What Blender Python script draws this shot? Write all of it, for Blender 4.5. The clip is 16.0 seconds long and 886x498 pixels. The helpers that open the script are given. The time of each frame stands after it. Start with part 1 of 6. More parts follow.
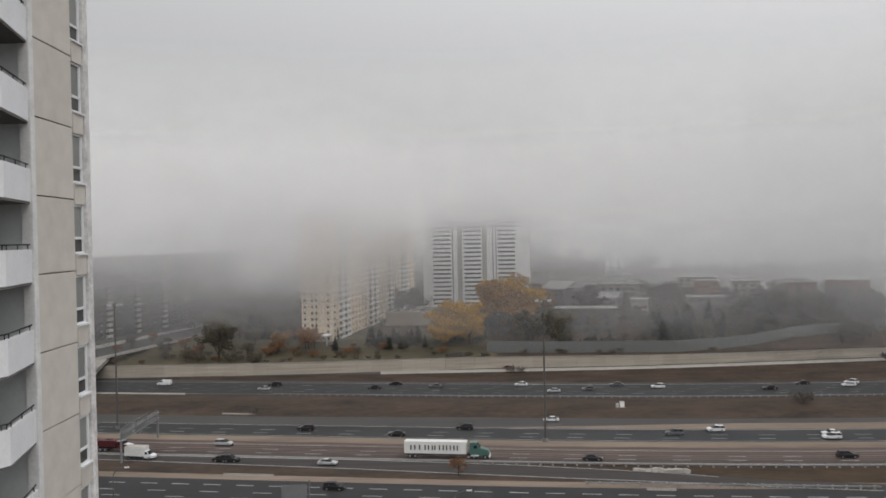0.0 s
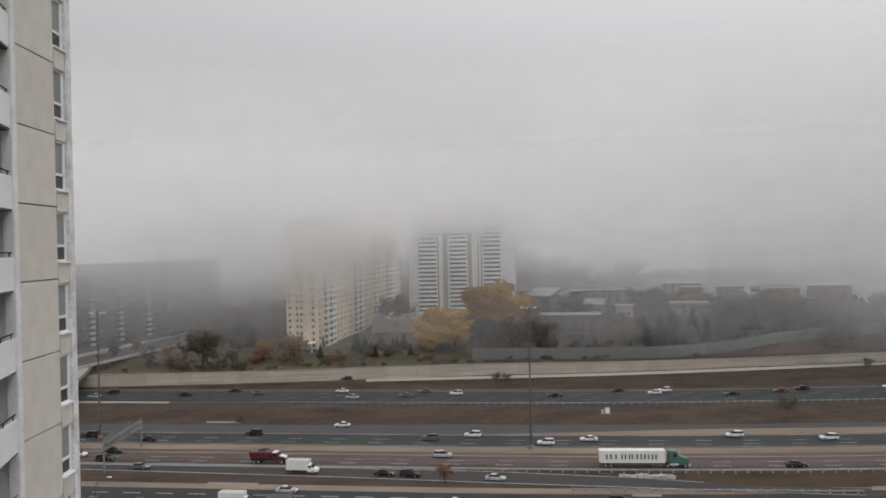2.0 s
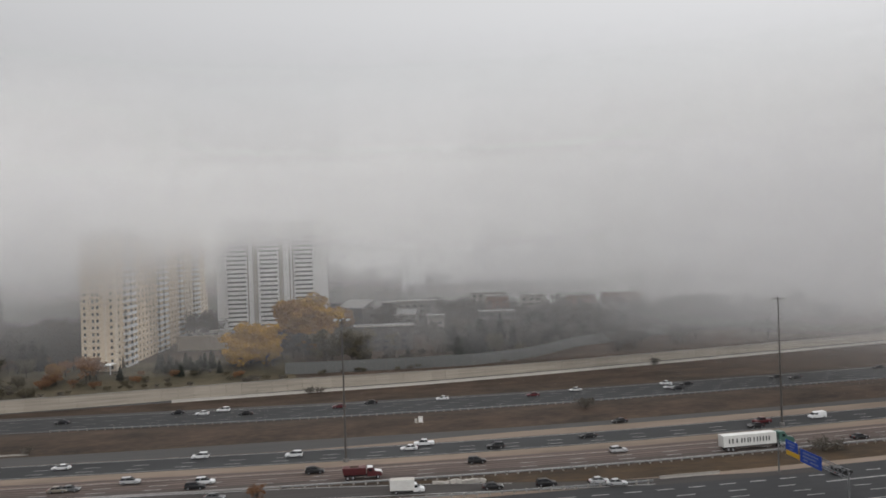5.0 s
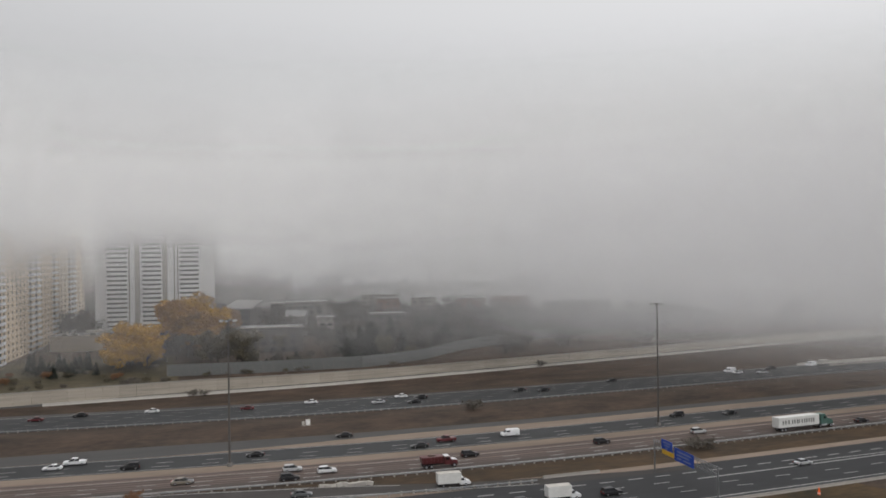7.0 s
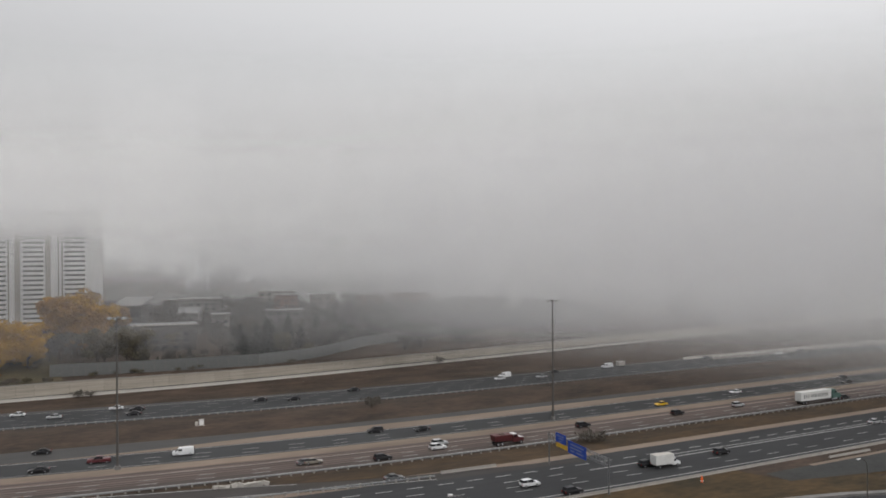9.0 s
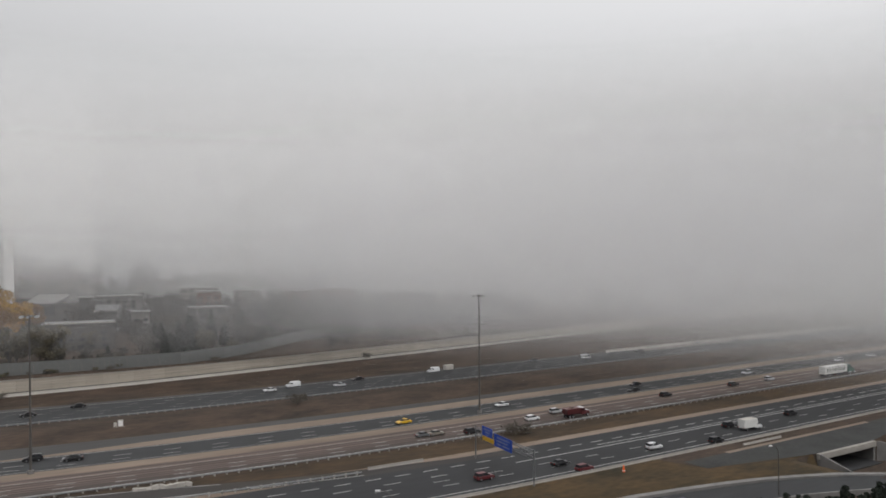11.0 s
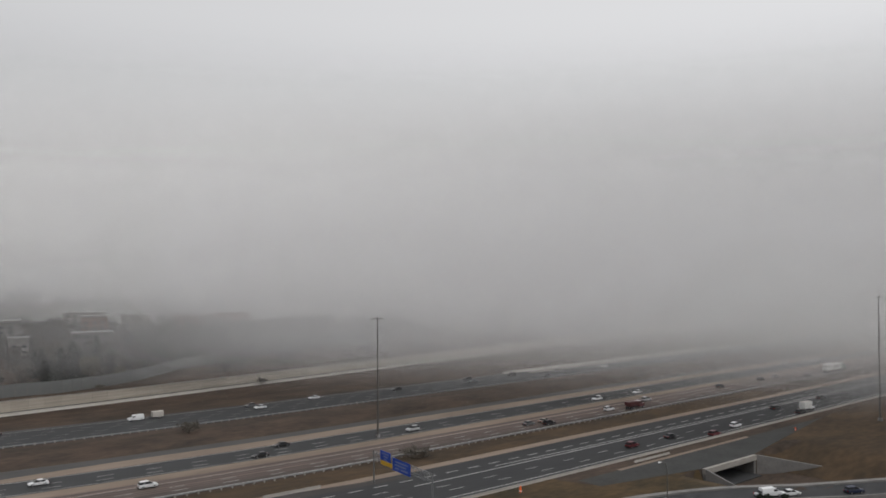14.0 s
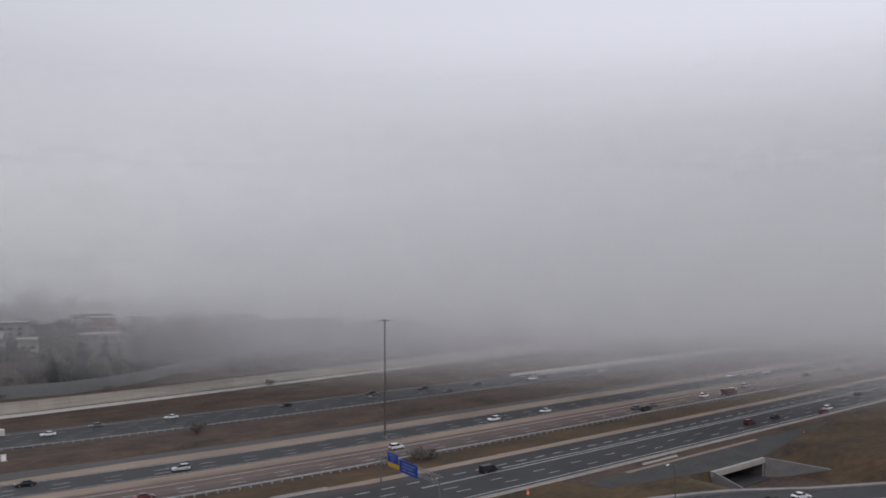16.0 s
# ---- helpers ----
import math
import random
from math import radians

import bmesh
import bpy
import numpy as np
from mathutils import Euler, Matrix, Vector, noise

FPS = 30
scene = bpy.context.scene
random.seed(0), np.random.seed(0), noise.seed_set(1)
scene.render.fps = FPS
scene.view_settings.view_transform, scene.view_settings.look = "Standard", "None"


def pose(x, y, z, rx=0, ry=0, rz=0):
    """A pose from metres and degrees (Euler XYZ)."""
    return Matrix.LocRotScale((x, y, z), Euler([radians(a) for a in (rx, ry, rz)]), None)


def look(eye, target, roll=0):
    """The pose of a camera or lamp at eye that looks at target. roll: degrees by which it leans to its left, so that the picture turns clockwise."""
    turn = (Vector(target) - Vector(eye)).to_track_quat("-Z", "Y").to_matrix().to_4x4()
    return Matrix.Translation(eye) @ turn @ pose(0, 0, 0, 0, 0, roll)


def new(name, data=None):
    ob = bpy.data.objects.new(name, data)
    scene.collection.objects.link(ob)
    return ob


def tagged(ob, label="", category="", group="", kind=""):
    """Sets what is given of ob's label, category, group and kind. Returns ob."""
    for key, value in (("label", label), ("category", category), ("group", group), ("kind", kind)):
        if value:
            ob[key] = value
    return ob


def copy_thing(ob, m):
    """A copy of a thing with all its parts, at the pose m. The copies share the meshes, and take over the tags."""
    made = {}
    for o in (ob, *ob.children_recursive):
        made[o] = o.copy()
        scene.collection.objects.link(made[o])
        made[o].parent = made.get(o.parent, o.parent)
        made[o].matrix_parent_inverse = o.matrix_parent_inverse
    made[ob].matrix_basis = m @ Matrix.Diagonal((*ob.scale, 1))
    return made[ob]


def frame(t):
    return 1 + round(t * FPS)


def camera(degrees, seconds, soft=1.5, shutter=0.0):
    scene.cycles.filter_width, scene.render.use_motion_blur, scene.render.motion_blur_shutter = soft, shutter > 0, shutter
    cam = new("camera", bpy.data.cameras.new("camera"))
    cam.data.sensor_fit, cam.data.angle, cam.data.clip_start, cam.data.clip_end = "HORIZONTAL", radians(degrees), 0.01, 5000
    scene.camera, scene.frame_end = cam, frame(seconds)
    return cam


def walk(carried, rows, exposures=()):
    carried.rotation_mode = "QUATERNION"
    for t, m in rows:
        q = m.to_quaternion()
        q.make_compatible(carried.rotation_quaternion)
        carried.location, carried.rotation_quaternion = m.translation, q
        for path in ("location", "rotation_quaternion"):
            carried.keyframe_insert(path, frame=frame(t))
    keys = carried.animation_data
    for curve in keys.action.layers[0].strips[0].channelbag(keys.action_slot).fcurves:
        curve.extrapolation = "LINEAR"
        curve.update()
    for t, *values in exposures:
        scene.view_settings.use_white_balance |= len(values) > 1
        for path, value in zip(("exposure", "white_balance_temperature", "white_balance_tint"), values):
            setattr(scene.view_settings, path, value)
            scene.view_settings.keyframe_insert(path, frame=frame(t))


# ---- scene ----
import itertools
import collections

EYE = (0.0, 0.0, 54.0)
cam = camera(56.5, 16.0, soft=1.7)
LOOKS = [
    (0, 0.000, -0.755, 1.114), (0.5, 0.271, -0.228, 1.154), (1, 0.070, -0.103, 1.197), (1.5, -0.479, -0.097, 1.313),
    (2, -1.017, -0.292, 1.232), (2.5, -1.820, -0.103, 1.307), (3, -4.586, 0.119, 1.277), (3.5, -6.994, 0.012, 1.211),
    (4, -9.323, 0.281, 1.540), (4.5, -11.975, 0.410, 1.610), (5, -14.000, 0.210, 1.855), (7.5, -22.916, 0.311, 0.669),
    (8, -24.285, 0.321, 0.850), (8.5, -26.547, 0.098, 0.613), (9, -28.459, -0.091, 0.305), (11.5, -34.660, -0.337, 0.401),
    (12, -35.903, -0.007, 0.436), (12.5, -37.259, 0.876, 0.569), (13, -39.045, 0.597, 0.161), (13.5, -40.073, 0.783, 0.216),
    (14, -40.554, 1.116, 0.264), (14.5, -40.555, 0.811, 0.003), (15, -40.312, 1.036, -0.136), (15.5, -40.415, 1.181, -0.075),
    (16, -40.046, 1.243, 0.214)]
walk(cam, [(t, pose(*EYE, 90 + p, r, y)) for t, y, p, r in LOOKS],
     exposures=[(0, 0.0, 6500, 10), (12.6, 0.0, 6500, 10), (14.1, -0.12, 6490, 10), (14.7, -0.10, 6290, 12), (16, -0.11, 6120, 15)])

# ---- world and sun: thick overcast, brighter overhead than at the horizon ----
world = bpy.data.worlds.new("overcast_sky")
scene.world = world
world.use_nodes = True
wn = world.node_tree
wn.nodes.clear()
w_out = wn.nodes.new("ShaderNodeOutputWorld")
w_bg = wn.nodes.new("ShaderNodeBackground")
w_sky = wn.nodes.new("ShaderNodeTexSky")
w_sky.sky_type = "NISHITA"
w_sky.sun_disc = False
w_sky.sun_elevation = radians(46)
w_sky.sun_rotation = radians(160)
w_tc = wn.nodes.new("ShaderNodeTexCoord")
w_sep = wn.nodes.new("ShaderNodeSeparateXYZ")
w_ramp = wn.nodes.new("ShaderNodeValToRGB")
w_map = wn.nodes.new("ShaderNodeMapRange")
w_map.inputs["From Min"].default_value, w_map.inputs["From Max"].default_value = -0.2, 1.0
w_ramp.color_ramp.interpolation = "EASE"
STOPS = [(0.0, 0.26), (0.165, 0.40), (0.21, 0.44), (0.25, 0.465), (0.333, 0.555), (0.41, 0.63), (0.583, 0.92), (1.0, 1.33)]
els = w_ramp.color_ramp.elements
while len(els) < len(STOPS):
    els.new(0.5)
for e, (p, v) in zip(els, STOPS):
    e.position, e.color = p, (v, v * 1.0, v * 1.012, 1)
w_mul = wn.nodes.new("ShaderNodeVectorMath")
w_mul.operation = "SCALE"
w_mul.inputs["Scale"].default_value = 0.1
w_mix = wn.nodes.new("ShaderNodeMix")
w_mix.data_type = "RGBA"
w_mix.inputs["Factor"].default_value = 0.97
wn.links.new(w_tc.outputs["Generated"], w_sep.inputs[0])
wn.links.new(w_sep.outputs["Z"], w_map.inputs["Value"])
wn.links.new(w_map.outputs[0], w_ramp.inputs[0])
wn.links.new(w_sky.outputs[0], w_mul.inputs[0])
wn.links.new(w_mul.outputs[0], w_mix.inputs["A"])
wn.links.new(w_ramp.outputs[0], w_mix.inputs["B"])
# the cloud is thinner, so brighter, towards +x
w_side = wn.nodes.new("ShaderNodeMapRange")
for k, v in zip(("From Min", "From Max", "To Min", "To Max"), (-1.0, 1.0, 0.70, 1.34)):
    w_side.inputs[k].default_value = v
wn.links.new(w_sep.outputs["X"], w_side.inputs["Value"])
w_tilt = wn.nodes.new("ShaderNodeVectorMath")
w_tilt.operation = "SCALE"
wn.links.new(w_mix.outputs["Result"], w_tilt.inputs[0])
wn.links.new(w_side.outputs[0], w_tilt.inputs["Scale"])
wn.links.new(w_tilt.outputs[0], w_bg.inputs["Color"])
w_bg.inputs["Strength"].default_value = 1.0
wn.links.new(w_bg.outputs[0], w_out.inputs["Surface"])

sun_data = bpy.data.lights.new("sun", "SUN")
sun_data.energy, sun_data.angle, sun_data.color = 1.2, radians(60), (1.0, 0.97, 0.93)
sun = new("sun", sun_data)
sun.matrix_world = look((40, -240, 300), (0, 0, 0))


# ---- materials ----
def mat(name, rgb, rough=0.8, vary=0.25, scale=1.0, fine=12.0, bump=0.2, metal=0.0, rgb2=None, random_by=0.0, spec=0.3, stretch=(1, 1, 1)):
    """A surface with two scales of noise in its colour, fine relief and a little change from piece to piece."""
    m = bpy.data.materials.new(name)
    m.use_nodes = True
    nt = m.node_tree
    b = nt.nodes["Principled BSDF"]
    b.inputs["Roughness"].default_value = rough
    b.inputs["Metallic"].default_value = metal
    b.inputs["Specular IOR Level"].default_value = spec
    tc = nt.nodes.new("ShaderNodeTexCoord")
    mp = nt.nodes.new("ShaderNodeMapping")
    mp.inputs["Scale"].default_value = stretch
    nt.links.new(tc.outputs["Object"], mp.inputs[0])
    n1 = nt.nodes.new("ShaderNodeTexNoise")
    n1.inputs["Scale"].default_value, n1.inputs["Detail"].default_value = scale, 6
    n2 = nt.nodes.new("ShaderNodeTexNoise")
    n2.inputs["Scale"].default_value, n2.inputs["Detail"].default_value = fine, 4
    for n in (n1, n2):
        nt.links.new(mp.outputs[0], n.inputs["Vector"])
    add = nt.nodes.new("ShaderNodeMath")
    add.operation = "MULTIPLY_ADD"
    add.inputs[1].default_value = 0.6
    nt.links.new(n1.outputs[0], add.inputs[0])
    sc = nt.nodes.new("ShaderNodeMath")
    sc.operation = "MULTIPLY"
    sc.inputs[1].default_value = 0.4
    nt.links.new(n2.outputs[0], sc.inputs[0])
    nt.links.new(sc.outputs[0], add.inputs[2])
    src = add.outputs[0]
    if random_by:
        oi = nt.nodes.new("ShaderNodeObjectInfo")
        ra = nt.nodes.new("ShaderNodeMath")
        ra.operation = "MULTIPLY_ADD"
        ra.inputs[1].default_value = random_by
        nt.links.new(oi.outputs["Random"], ra.inputs[0])
        nt.links.new(src, ra.inputs[2])
        src = ra.outputs[0]
    ramp = nt.nodes.new("ShaderNodeValToRGB")
    lo = tuple(c * (1 - vary) for c in rgb)
    hi = rgb2 if rgb2 else tuple(min(0.9, c * (1 + vary)) for c in rgb)
    ramp.color_ramp.elements[0].position, ramp.color_ramp.elements[1].position = 0.32, 0.68 + random_by
    ramp.color_ramp.elements[0].color, ramp.color_ramp.elements[1].color = (*lo, 1), (*hi, 1)
    nt.links.new(src, ramp.inputs[0])
    nt.links.new(ramp.outputs[0], b.inputs["Base Color"])
    if bump:
        bp = nt.nodes.new("ShaderNodeBump")
        bp.inputs["Strength"].default_value, bp.inputs["Distance"].default_value = bump, 0.05
        nt.links.new(n2.outputs[0], bp.inputs["Height"])
        nt.links.new(bp.outputs[0], b.inputs["Normal"])
    return m


def fog_mat(name, low, high, z0, z1, top0, top1, right, patch, scale, shift=0.0, window=None, left=0.0, right_from=120, rise=24):
    """Cloud seen as one thin veil: clear below, thicker upwards, torn by noise. low, high: cover below z0 and above z1;
    right, left: more cover along +x, -x; patch: how much the noise tears it; window: middle and half width in x of a wisp."""
    m = bpy.data.materials.new(name)
    m.use_nodes = True
    nt = m.node_tree
    nt.nodes.clear()
    out = nt.nodes.new("ShaderNodeOutputMaterial")
    mix = nt.nodes.new("ShaderNodeMixShader")
    clear = nt.nodes.new("ShaderNodeBsdfTransparent")
    dif = nt.nodes.new("ShaderNodeBsdfDiffuse")
    tra = nt.nodes.new("ShaderNodeBsdfTranslucent")
    half = nt.nodes.new("ShaderNodeMixShader")
    half.inputs[0].default_value = 0.38
    for n in (dif, tra):
        n.inputs["Color"].default_value = (0.885, 0.885, 0.888, 1)
    nt.links.new(dif.outputs[0], half.inputs[1])
    nt.links.new(tra.outputs[0], half.inputs[2])
    tc = nt.nodes.new("ShaderNodeTexCoord")
    mp = nt.nodes.new("ShaderNodeMapping")
    mp.inputs["Location"].default_value = (shift, 0, shift * 0.7)
    mp.inputs["Scale"].default_value = (1, 1, 1.9)
    nt.links.new(tc.outputs["Object"], mp.inputs[0])
    noi = nt.nodes.new("ShaderNodeTexNoise")
    noi.inputs["Scale"].default_value, noi.inputs["Detail"].default_value, noi.inputs["Roughness"].default_value = scale, 5, 0.5
    nt.links.new(mp.outputs[0], noi.inputs["Vector"])
    sep = nt.nodes.new("ShaderNodeSeparateXYZ")
    nt.links.new(tc.outputs["Object"], sep.inputs[0])

    def rng(src, a, b, c, d, smooth=True):
        n = nt.nodes.new("ShaderNodeMapRange")
        n.interpolation_type = "SMOOTHSTEP" if smooth else "LINEAR"
        for k, v in zip(("From Min", "From Max", "To Min", "To Max"), (a, b, c, d)):
            n.inputs[k].default_value = v
        nt.links.new(src, n.inputs["Value"])
        return n.outputs[0]

    def op(kind, a, b):
        n = nt.nodes.new("ShaderNodeMath")
        n.operation = kind
        n.use_clamp = False
        for i, v in enumerate((a, b)):
            if isinstance(v, (int, float)):
                n.inputs[i].default_value = v
            else:
                nt.links.new(v, n.inputs[i])
        return n.outputs[0]

    torn = rng(noi.outputs[0], 0.3, 0.7, -patch, patch, False)
    lift = op("MULTIPLY_ADD", torn, 15.0)
    nt.nodes[-1].inputs[2].default_value = 0
    height = op("ADD", sep.outputs["Z"], lift)
    cover = rng(height, z0, z1, low, high)
    cover = op("ADD", cover, rng(sep.outputs["X"], right_from, right_from + 300, 0, right))
    if left:
        cover = op("ADD", cover, op("MULTIPLY", rng(sep.outputs["X"], -125, -62, left, 0), rng(height, 20, 60, 0.3, 2.2)))
    cover = op("MULTIPLY", cover, rng(sep.outputs["Z"], top0, top1, 1, 0))
    if window:
        away = op("ABSOLUTE", op("SUBTRACT", sep.outputs["X"], window[0]), 0)
        cover = op("MULTIPLY", cover, rng(op("ADD", away, op("MULTIPLY", torn, 12.0)), window[1] * 0.2, window[1], 1, 0))
        cover = op("MULTIPLY", cover, rng(op("ADD", sep.outputs["Z"], op("MULTIPLY", torn, 8.0)), z0 - 16, z0 + 4, 0, 1))
    cover = op("MULTIPLY", cover, rng(sep.outputs["Z"], 0, rise, 0, 1))
    white = nt.nodes.new("ShaderNodeTexWhiteNoise")
    nt.links.new(tc.outputs["Object"], white.inputs["Vector"])
    grain = rng(white.outputs["Value"], 0, 1, 0.25, 1.75, False)
    full = op("MULTIPLY", op("TANH", op("MULTIPLY", cover, 1.5), 0), grain)
    nt.nodes[-1].use_clamp = True
    nt.links.new(full, mix.inputs[0])
    nt.links.new(clear.outputs[0], mix.inputs[1])
    nt.links.new(half.outputs[0], mix.inputs[2])
    nt.links.new(mix.outputs[0], out.inputs["Surface"])
    return m


ASPHALT = mat("asphalt", (0.028, 0.029, 0.0305), 0.85, 0.22, 0.035, 0.6, 0.1, stretch=(0.15, 1, 1))
RAMP_GREY = mat("dull_grey_asphalt", (0.030, 0.031, 0.030), 0.9, 0.3, 0.12, 0.9, 0.1)
ASPHALT_NEW = mat("newer_dark_asphalt", (0.0215, 0.0222, 0.0235), 0.85, 0.25, 0.035, 0.6, 0.1, stretch=(0.15, 1, 1))
ASPHALT_OLD = mat("old_asphalt", (0.051, 0.050, 0.049), 0.9, 0.2, 0.03, 0.5, 0.1, stretch=(0.12, 1, 1))
CONC_ROAD = mat("concrete_road", (0.105, 0.078, 0.066), 0.85, 0.6, 0.45, 2.2, 0.1, stretch=(0.012, 1, 1))
WORN_LANE = mat("worn_concrete_lane", (0.05, 0.039, 0.035), 0.85, 0.4, 0.6, 3.0, 0.1, stretch=(0.012, 1, 1))
RAMP = mat("worn_brown_asphalt", (0.038, 0.034, 0.032), 0.9, 0.35, 0.5, 2.5, 0.1, stretch=(0.012, 1, 1))
GRAVEL = mat("gravel_shoulder", (0.16, 0.125, 0.098), 0.95, 0.3, 0.12, 0.9, 0.3, stretch=(0.15, 1, 1))
GRASS = mat("autumn_grass", (0.033, 0.027, 0.020), 1.0, 0.5, 0.11, 0.7, 0.6, rgb2=(0.068, 0.046, 0.033), stretch=(0.5, 1, 1))
VERGE = mat("rusty_grass", (0.030, 0.024, 0.016), 1.0, 0.45, 0.09, 0.6, 0.6, rgb2=(0.068, 0.042, 0.021), stretch=(0.4, 1, 1))
RUSTY_BANK = mat("rusty_green_bank", (0.032, 0.028, 0.014), 1.0, 0.5, 0.12, 0.7, 0.6, rgb2=(0.072, 0.044, 0.018), stretch=(0.5, 1, 1))
POLE = mat("weathered_pole_steel", (0.075, 0.07, 0.065), 0.7, 0.2, 0.3, 3.0, 0.05)
CONC = mat("concrete", (0.25, 0.235, 0.215), 0.85, 0.15, 0.4, 3.0, 0.15)
CONC_LIGHT = mat("pale_concrete", (0.39, 0.37, 0.34), 0.8, 0.12, 0.3, 3.0, 0.1)
CONC_DARK = mat("weathered_concrete", (0.15, 0.145, 0.14), 0.9, 0.2, 0.3, 2.0, 0.2)
PANEL = mat("precast_panel", (0.58, 0.545, 0.495), 0.9, 0.17, 1.3, 26.0, 0.5, random_by=0.25)
WHITE = mat("white_paint", (0.72, 0.73, 0.745), 0.6, 0.07, 0.8, 8.0, 0.08)
OFFWHITE = mat("worn_white_paint", (0.66, 0.66, 0.65), 0.7, 0.15, 1.5, 9.0, 0.2)
LINE = mat("road_paint", (0.28, 0.28, 0.272), 0.8, 0.3, 0.6, 5.0, 0)
STEEL = mat("galvanised_steel", (0.18, 0.185, 0.19), 0.5, 0.15, 1.0, 8.0, 0.05, metal=0.6)
# near-black: dark finish of rails, doors and chassis, painted shade in window recesses
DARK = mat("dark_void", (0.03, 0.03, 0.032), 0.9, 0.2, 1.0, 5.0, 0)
GLASS = mat("window_glass", (0.05, 0.055, 0.06), 0.12, 0.2, 0.5, 3.0, 0, spec=0.6)
STUCCO = mat("cream_stucco", (0.62, 0.51, 0.385), 0.9, 0.08, 0.05, 1.2, 0.1)
STUCCO2 = mat("pale_stucco", (0.66, 0.575, 0.47), 0.9, 0.08, 0.05, 1.2, 0.1)
BRICK_DARK = mat("brown_brick", (0.075, 0.07, 0.068), 0.9, 0.2, 0.1, 2.0, 0.2)
BRICK_RED = mat("red_brick", (0.17, 0.10, 0.08), 0.9, 0.2, 0.1, 2.0, 0.2)
ROOF_GREY = mat("grey_roofing", (0.17, 0.17, 0.17), 0.9, 0.2, 0.1, 2.0, 0.2)
BARK = mat("bark", (0.06, 0.05, 0.043), 0.95, 0.3, 0.8, 6.0, 0.5)
NOISE_WALL = mat("timber_noise_fence", (0.13, 0.135, 0.132), 0.9, 0.15, 0.15, 1.5, 0.2)
RUBBER = mat("tyre_rubber", (0.02, 0.02, 0.021), 0.9, 0.2, 4.0, 20.0, 0)
RIM = mat("wheel_alloy", (0.4, 0.4, 0.42), 0.35, 0.1, 4.0, 20.0, 0, metal=0.8)
SIGN_TEXT = mat("weathered_sign_lettering", (0.15, 0.19, 0.36), 0.6, 0.1, 0.5, 4.0, 0)
BLUE_SIGN = mat("blue_sign_sheet", (0.015, 0.055, 0.32), 0.5, 0.1, 0.5, 4.0, 0)
GOLD_SIGN = mat("amber_sign_sheet", (0.55, 0.33, 0.03), 0.5, 0.1, 0.5, 4.0, 0)
ORANGE = mat("orange_plastic", (0.75, 0.12, 0.02), 0.6, 0.1, 2.0, 9.0, 0)
HEAD = mat("headlight_lens", (0.7, 0.7, 0.7), 0.15, 0.1, 4.0, 20.0, 0)
TAIL = mat("tail_light_lens", (0.30, 0.015, 0.012), 0.2, 0.1, 4.0, 20.0, 0)


# ---- mesh helpers ----
def mesh_of(bm, name, material, smooth=False):
    me = bpy.data.meshes.new(name)
    bm.normal_update()
    bm.to_mesh(me)
    bm.free()
    for mt in (material if isinstance(material, (list, tuple)) else [material]):
        me.materials.append(mt)
    if smooth:
        for p in me.polygons:
            p.use_smooth = True
    return me


def part(name, bm, material, parent, label="", smooth=False):
    """Links a bmesh, or a mesh, as one object under a thing or a part."""
    me = bm if isinstance(bm, bpy.types.Mesh) else mesh_of(bm, name, material, smooth)
    ob = new(name, me)
    ob.parent = parent
    if label:
        ob["label"] = label
    return ob


def thing(name, label, category, m=None, group="", kind=""):
    ob = new(name)
    ob.matrix_basis = m if m else Matrix()
    return tagged(ob, label, category, group, kind)


def box(bm, x0, x1, y0, y1, z0, z1, bevel=0.0, slot=0):
    vs = [bm.verts.new((x, y, z)) for z in (z0, z1) for y in (y0, y1) for x in (x0, x1)]
    fs = [bm.faces.new([vs[i] for i in f]) for f in ((0, 2, 3, 1), (4, 5, 7, 6), (0, 1, 5, 4), (1, 3, 7, 5), (3, 2, 6, 7), (2, 0, 4, 6))]
    for f in fs:
        f.material_index = slot
    if bevel:
        bmesh.ops.bevel(bm, geom=list({e for f in fs for e in f.edges}), offset=bevel, segments=2, affect="EDGES")
    return bm


def boxes(*specs, bevel=0.0):
    bm = bmesh.new()
    for s in specs:
        box(bm, *s, bevel=bevel)
    return bm


def tube(bm, a, b, r0, r1, n=8, caps=True):
    a, b = Vector(a), Vector(b)
    q = (b - a).to_track_quat("Z", "Y")
    rings = []
    for p, r in ((a, r0), (b, r1)):
        rings.append([bm.verts.new(p + q @ Vector((r * math.cos(k * math.tau / n), r * math.sin(k * math.tau / n), 0))) for k in range(n)])
    for k in range(n):
        bm.faces.new((rings[0][k], rings[0][(k + 1) % n], rings[1][(k + 1) % n], rings[1][k]))
    if caps:
        bm.faces.new(rings[0][::-1])
        bm.faces.new(rings[1])
    return bm


def prism(bm, pts, z0, z1, slot=0):
    """An upright block over a plan outline (counter-clockwise)."""
    lo = [bm.verts.new((x, y, z0)) for x, y in pts]
    hi = [bm.verts.new((x, y, z1)) for x, y in pts]
    n = len(pts)
    fs = [bm.faces.new(hi), bm.faces.new(lo[::-1])]
    for k in range(n):
        fs.append(bm.faces.new((lo[k], lo[(k + 1) % n], hi[(k + 1) % n], hi[k])))
    for f in fs:
        f.material_index = slot
    return bm


# ---- plan of the highway: a gentle bend, everything set out across it ----
def smooth01(a, b, x):
    u = min(1.0, max(0.0, (x - a) / (b - a)))
    return u * u * (3 - 2 * u)


STEP = 5.0
SLOPES = [-0.15 + 0.14 * smooth01(-20, 170, -700 + STEP * k) for k in range(400)]
CENTRE = [0.0]
for s in SLOPES:
    CENTRE.append(CENTRE[-1] + s * STEP)
CENTRE_0 = CENTRE[136]


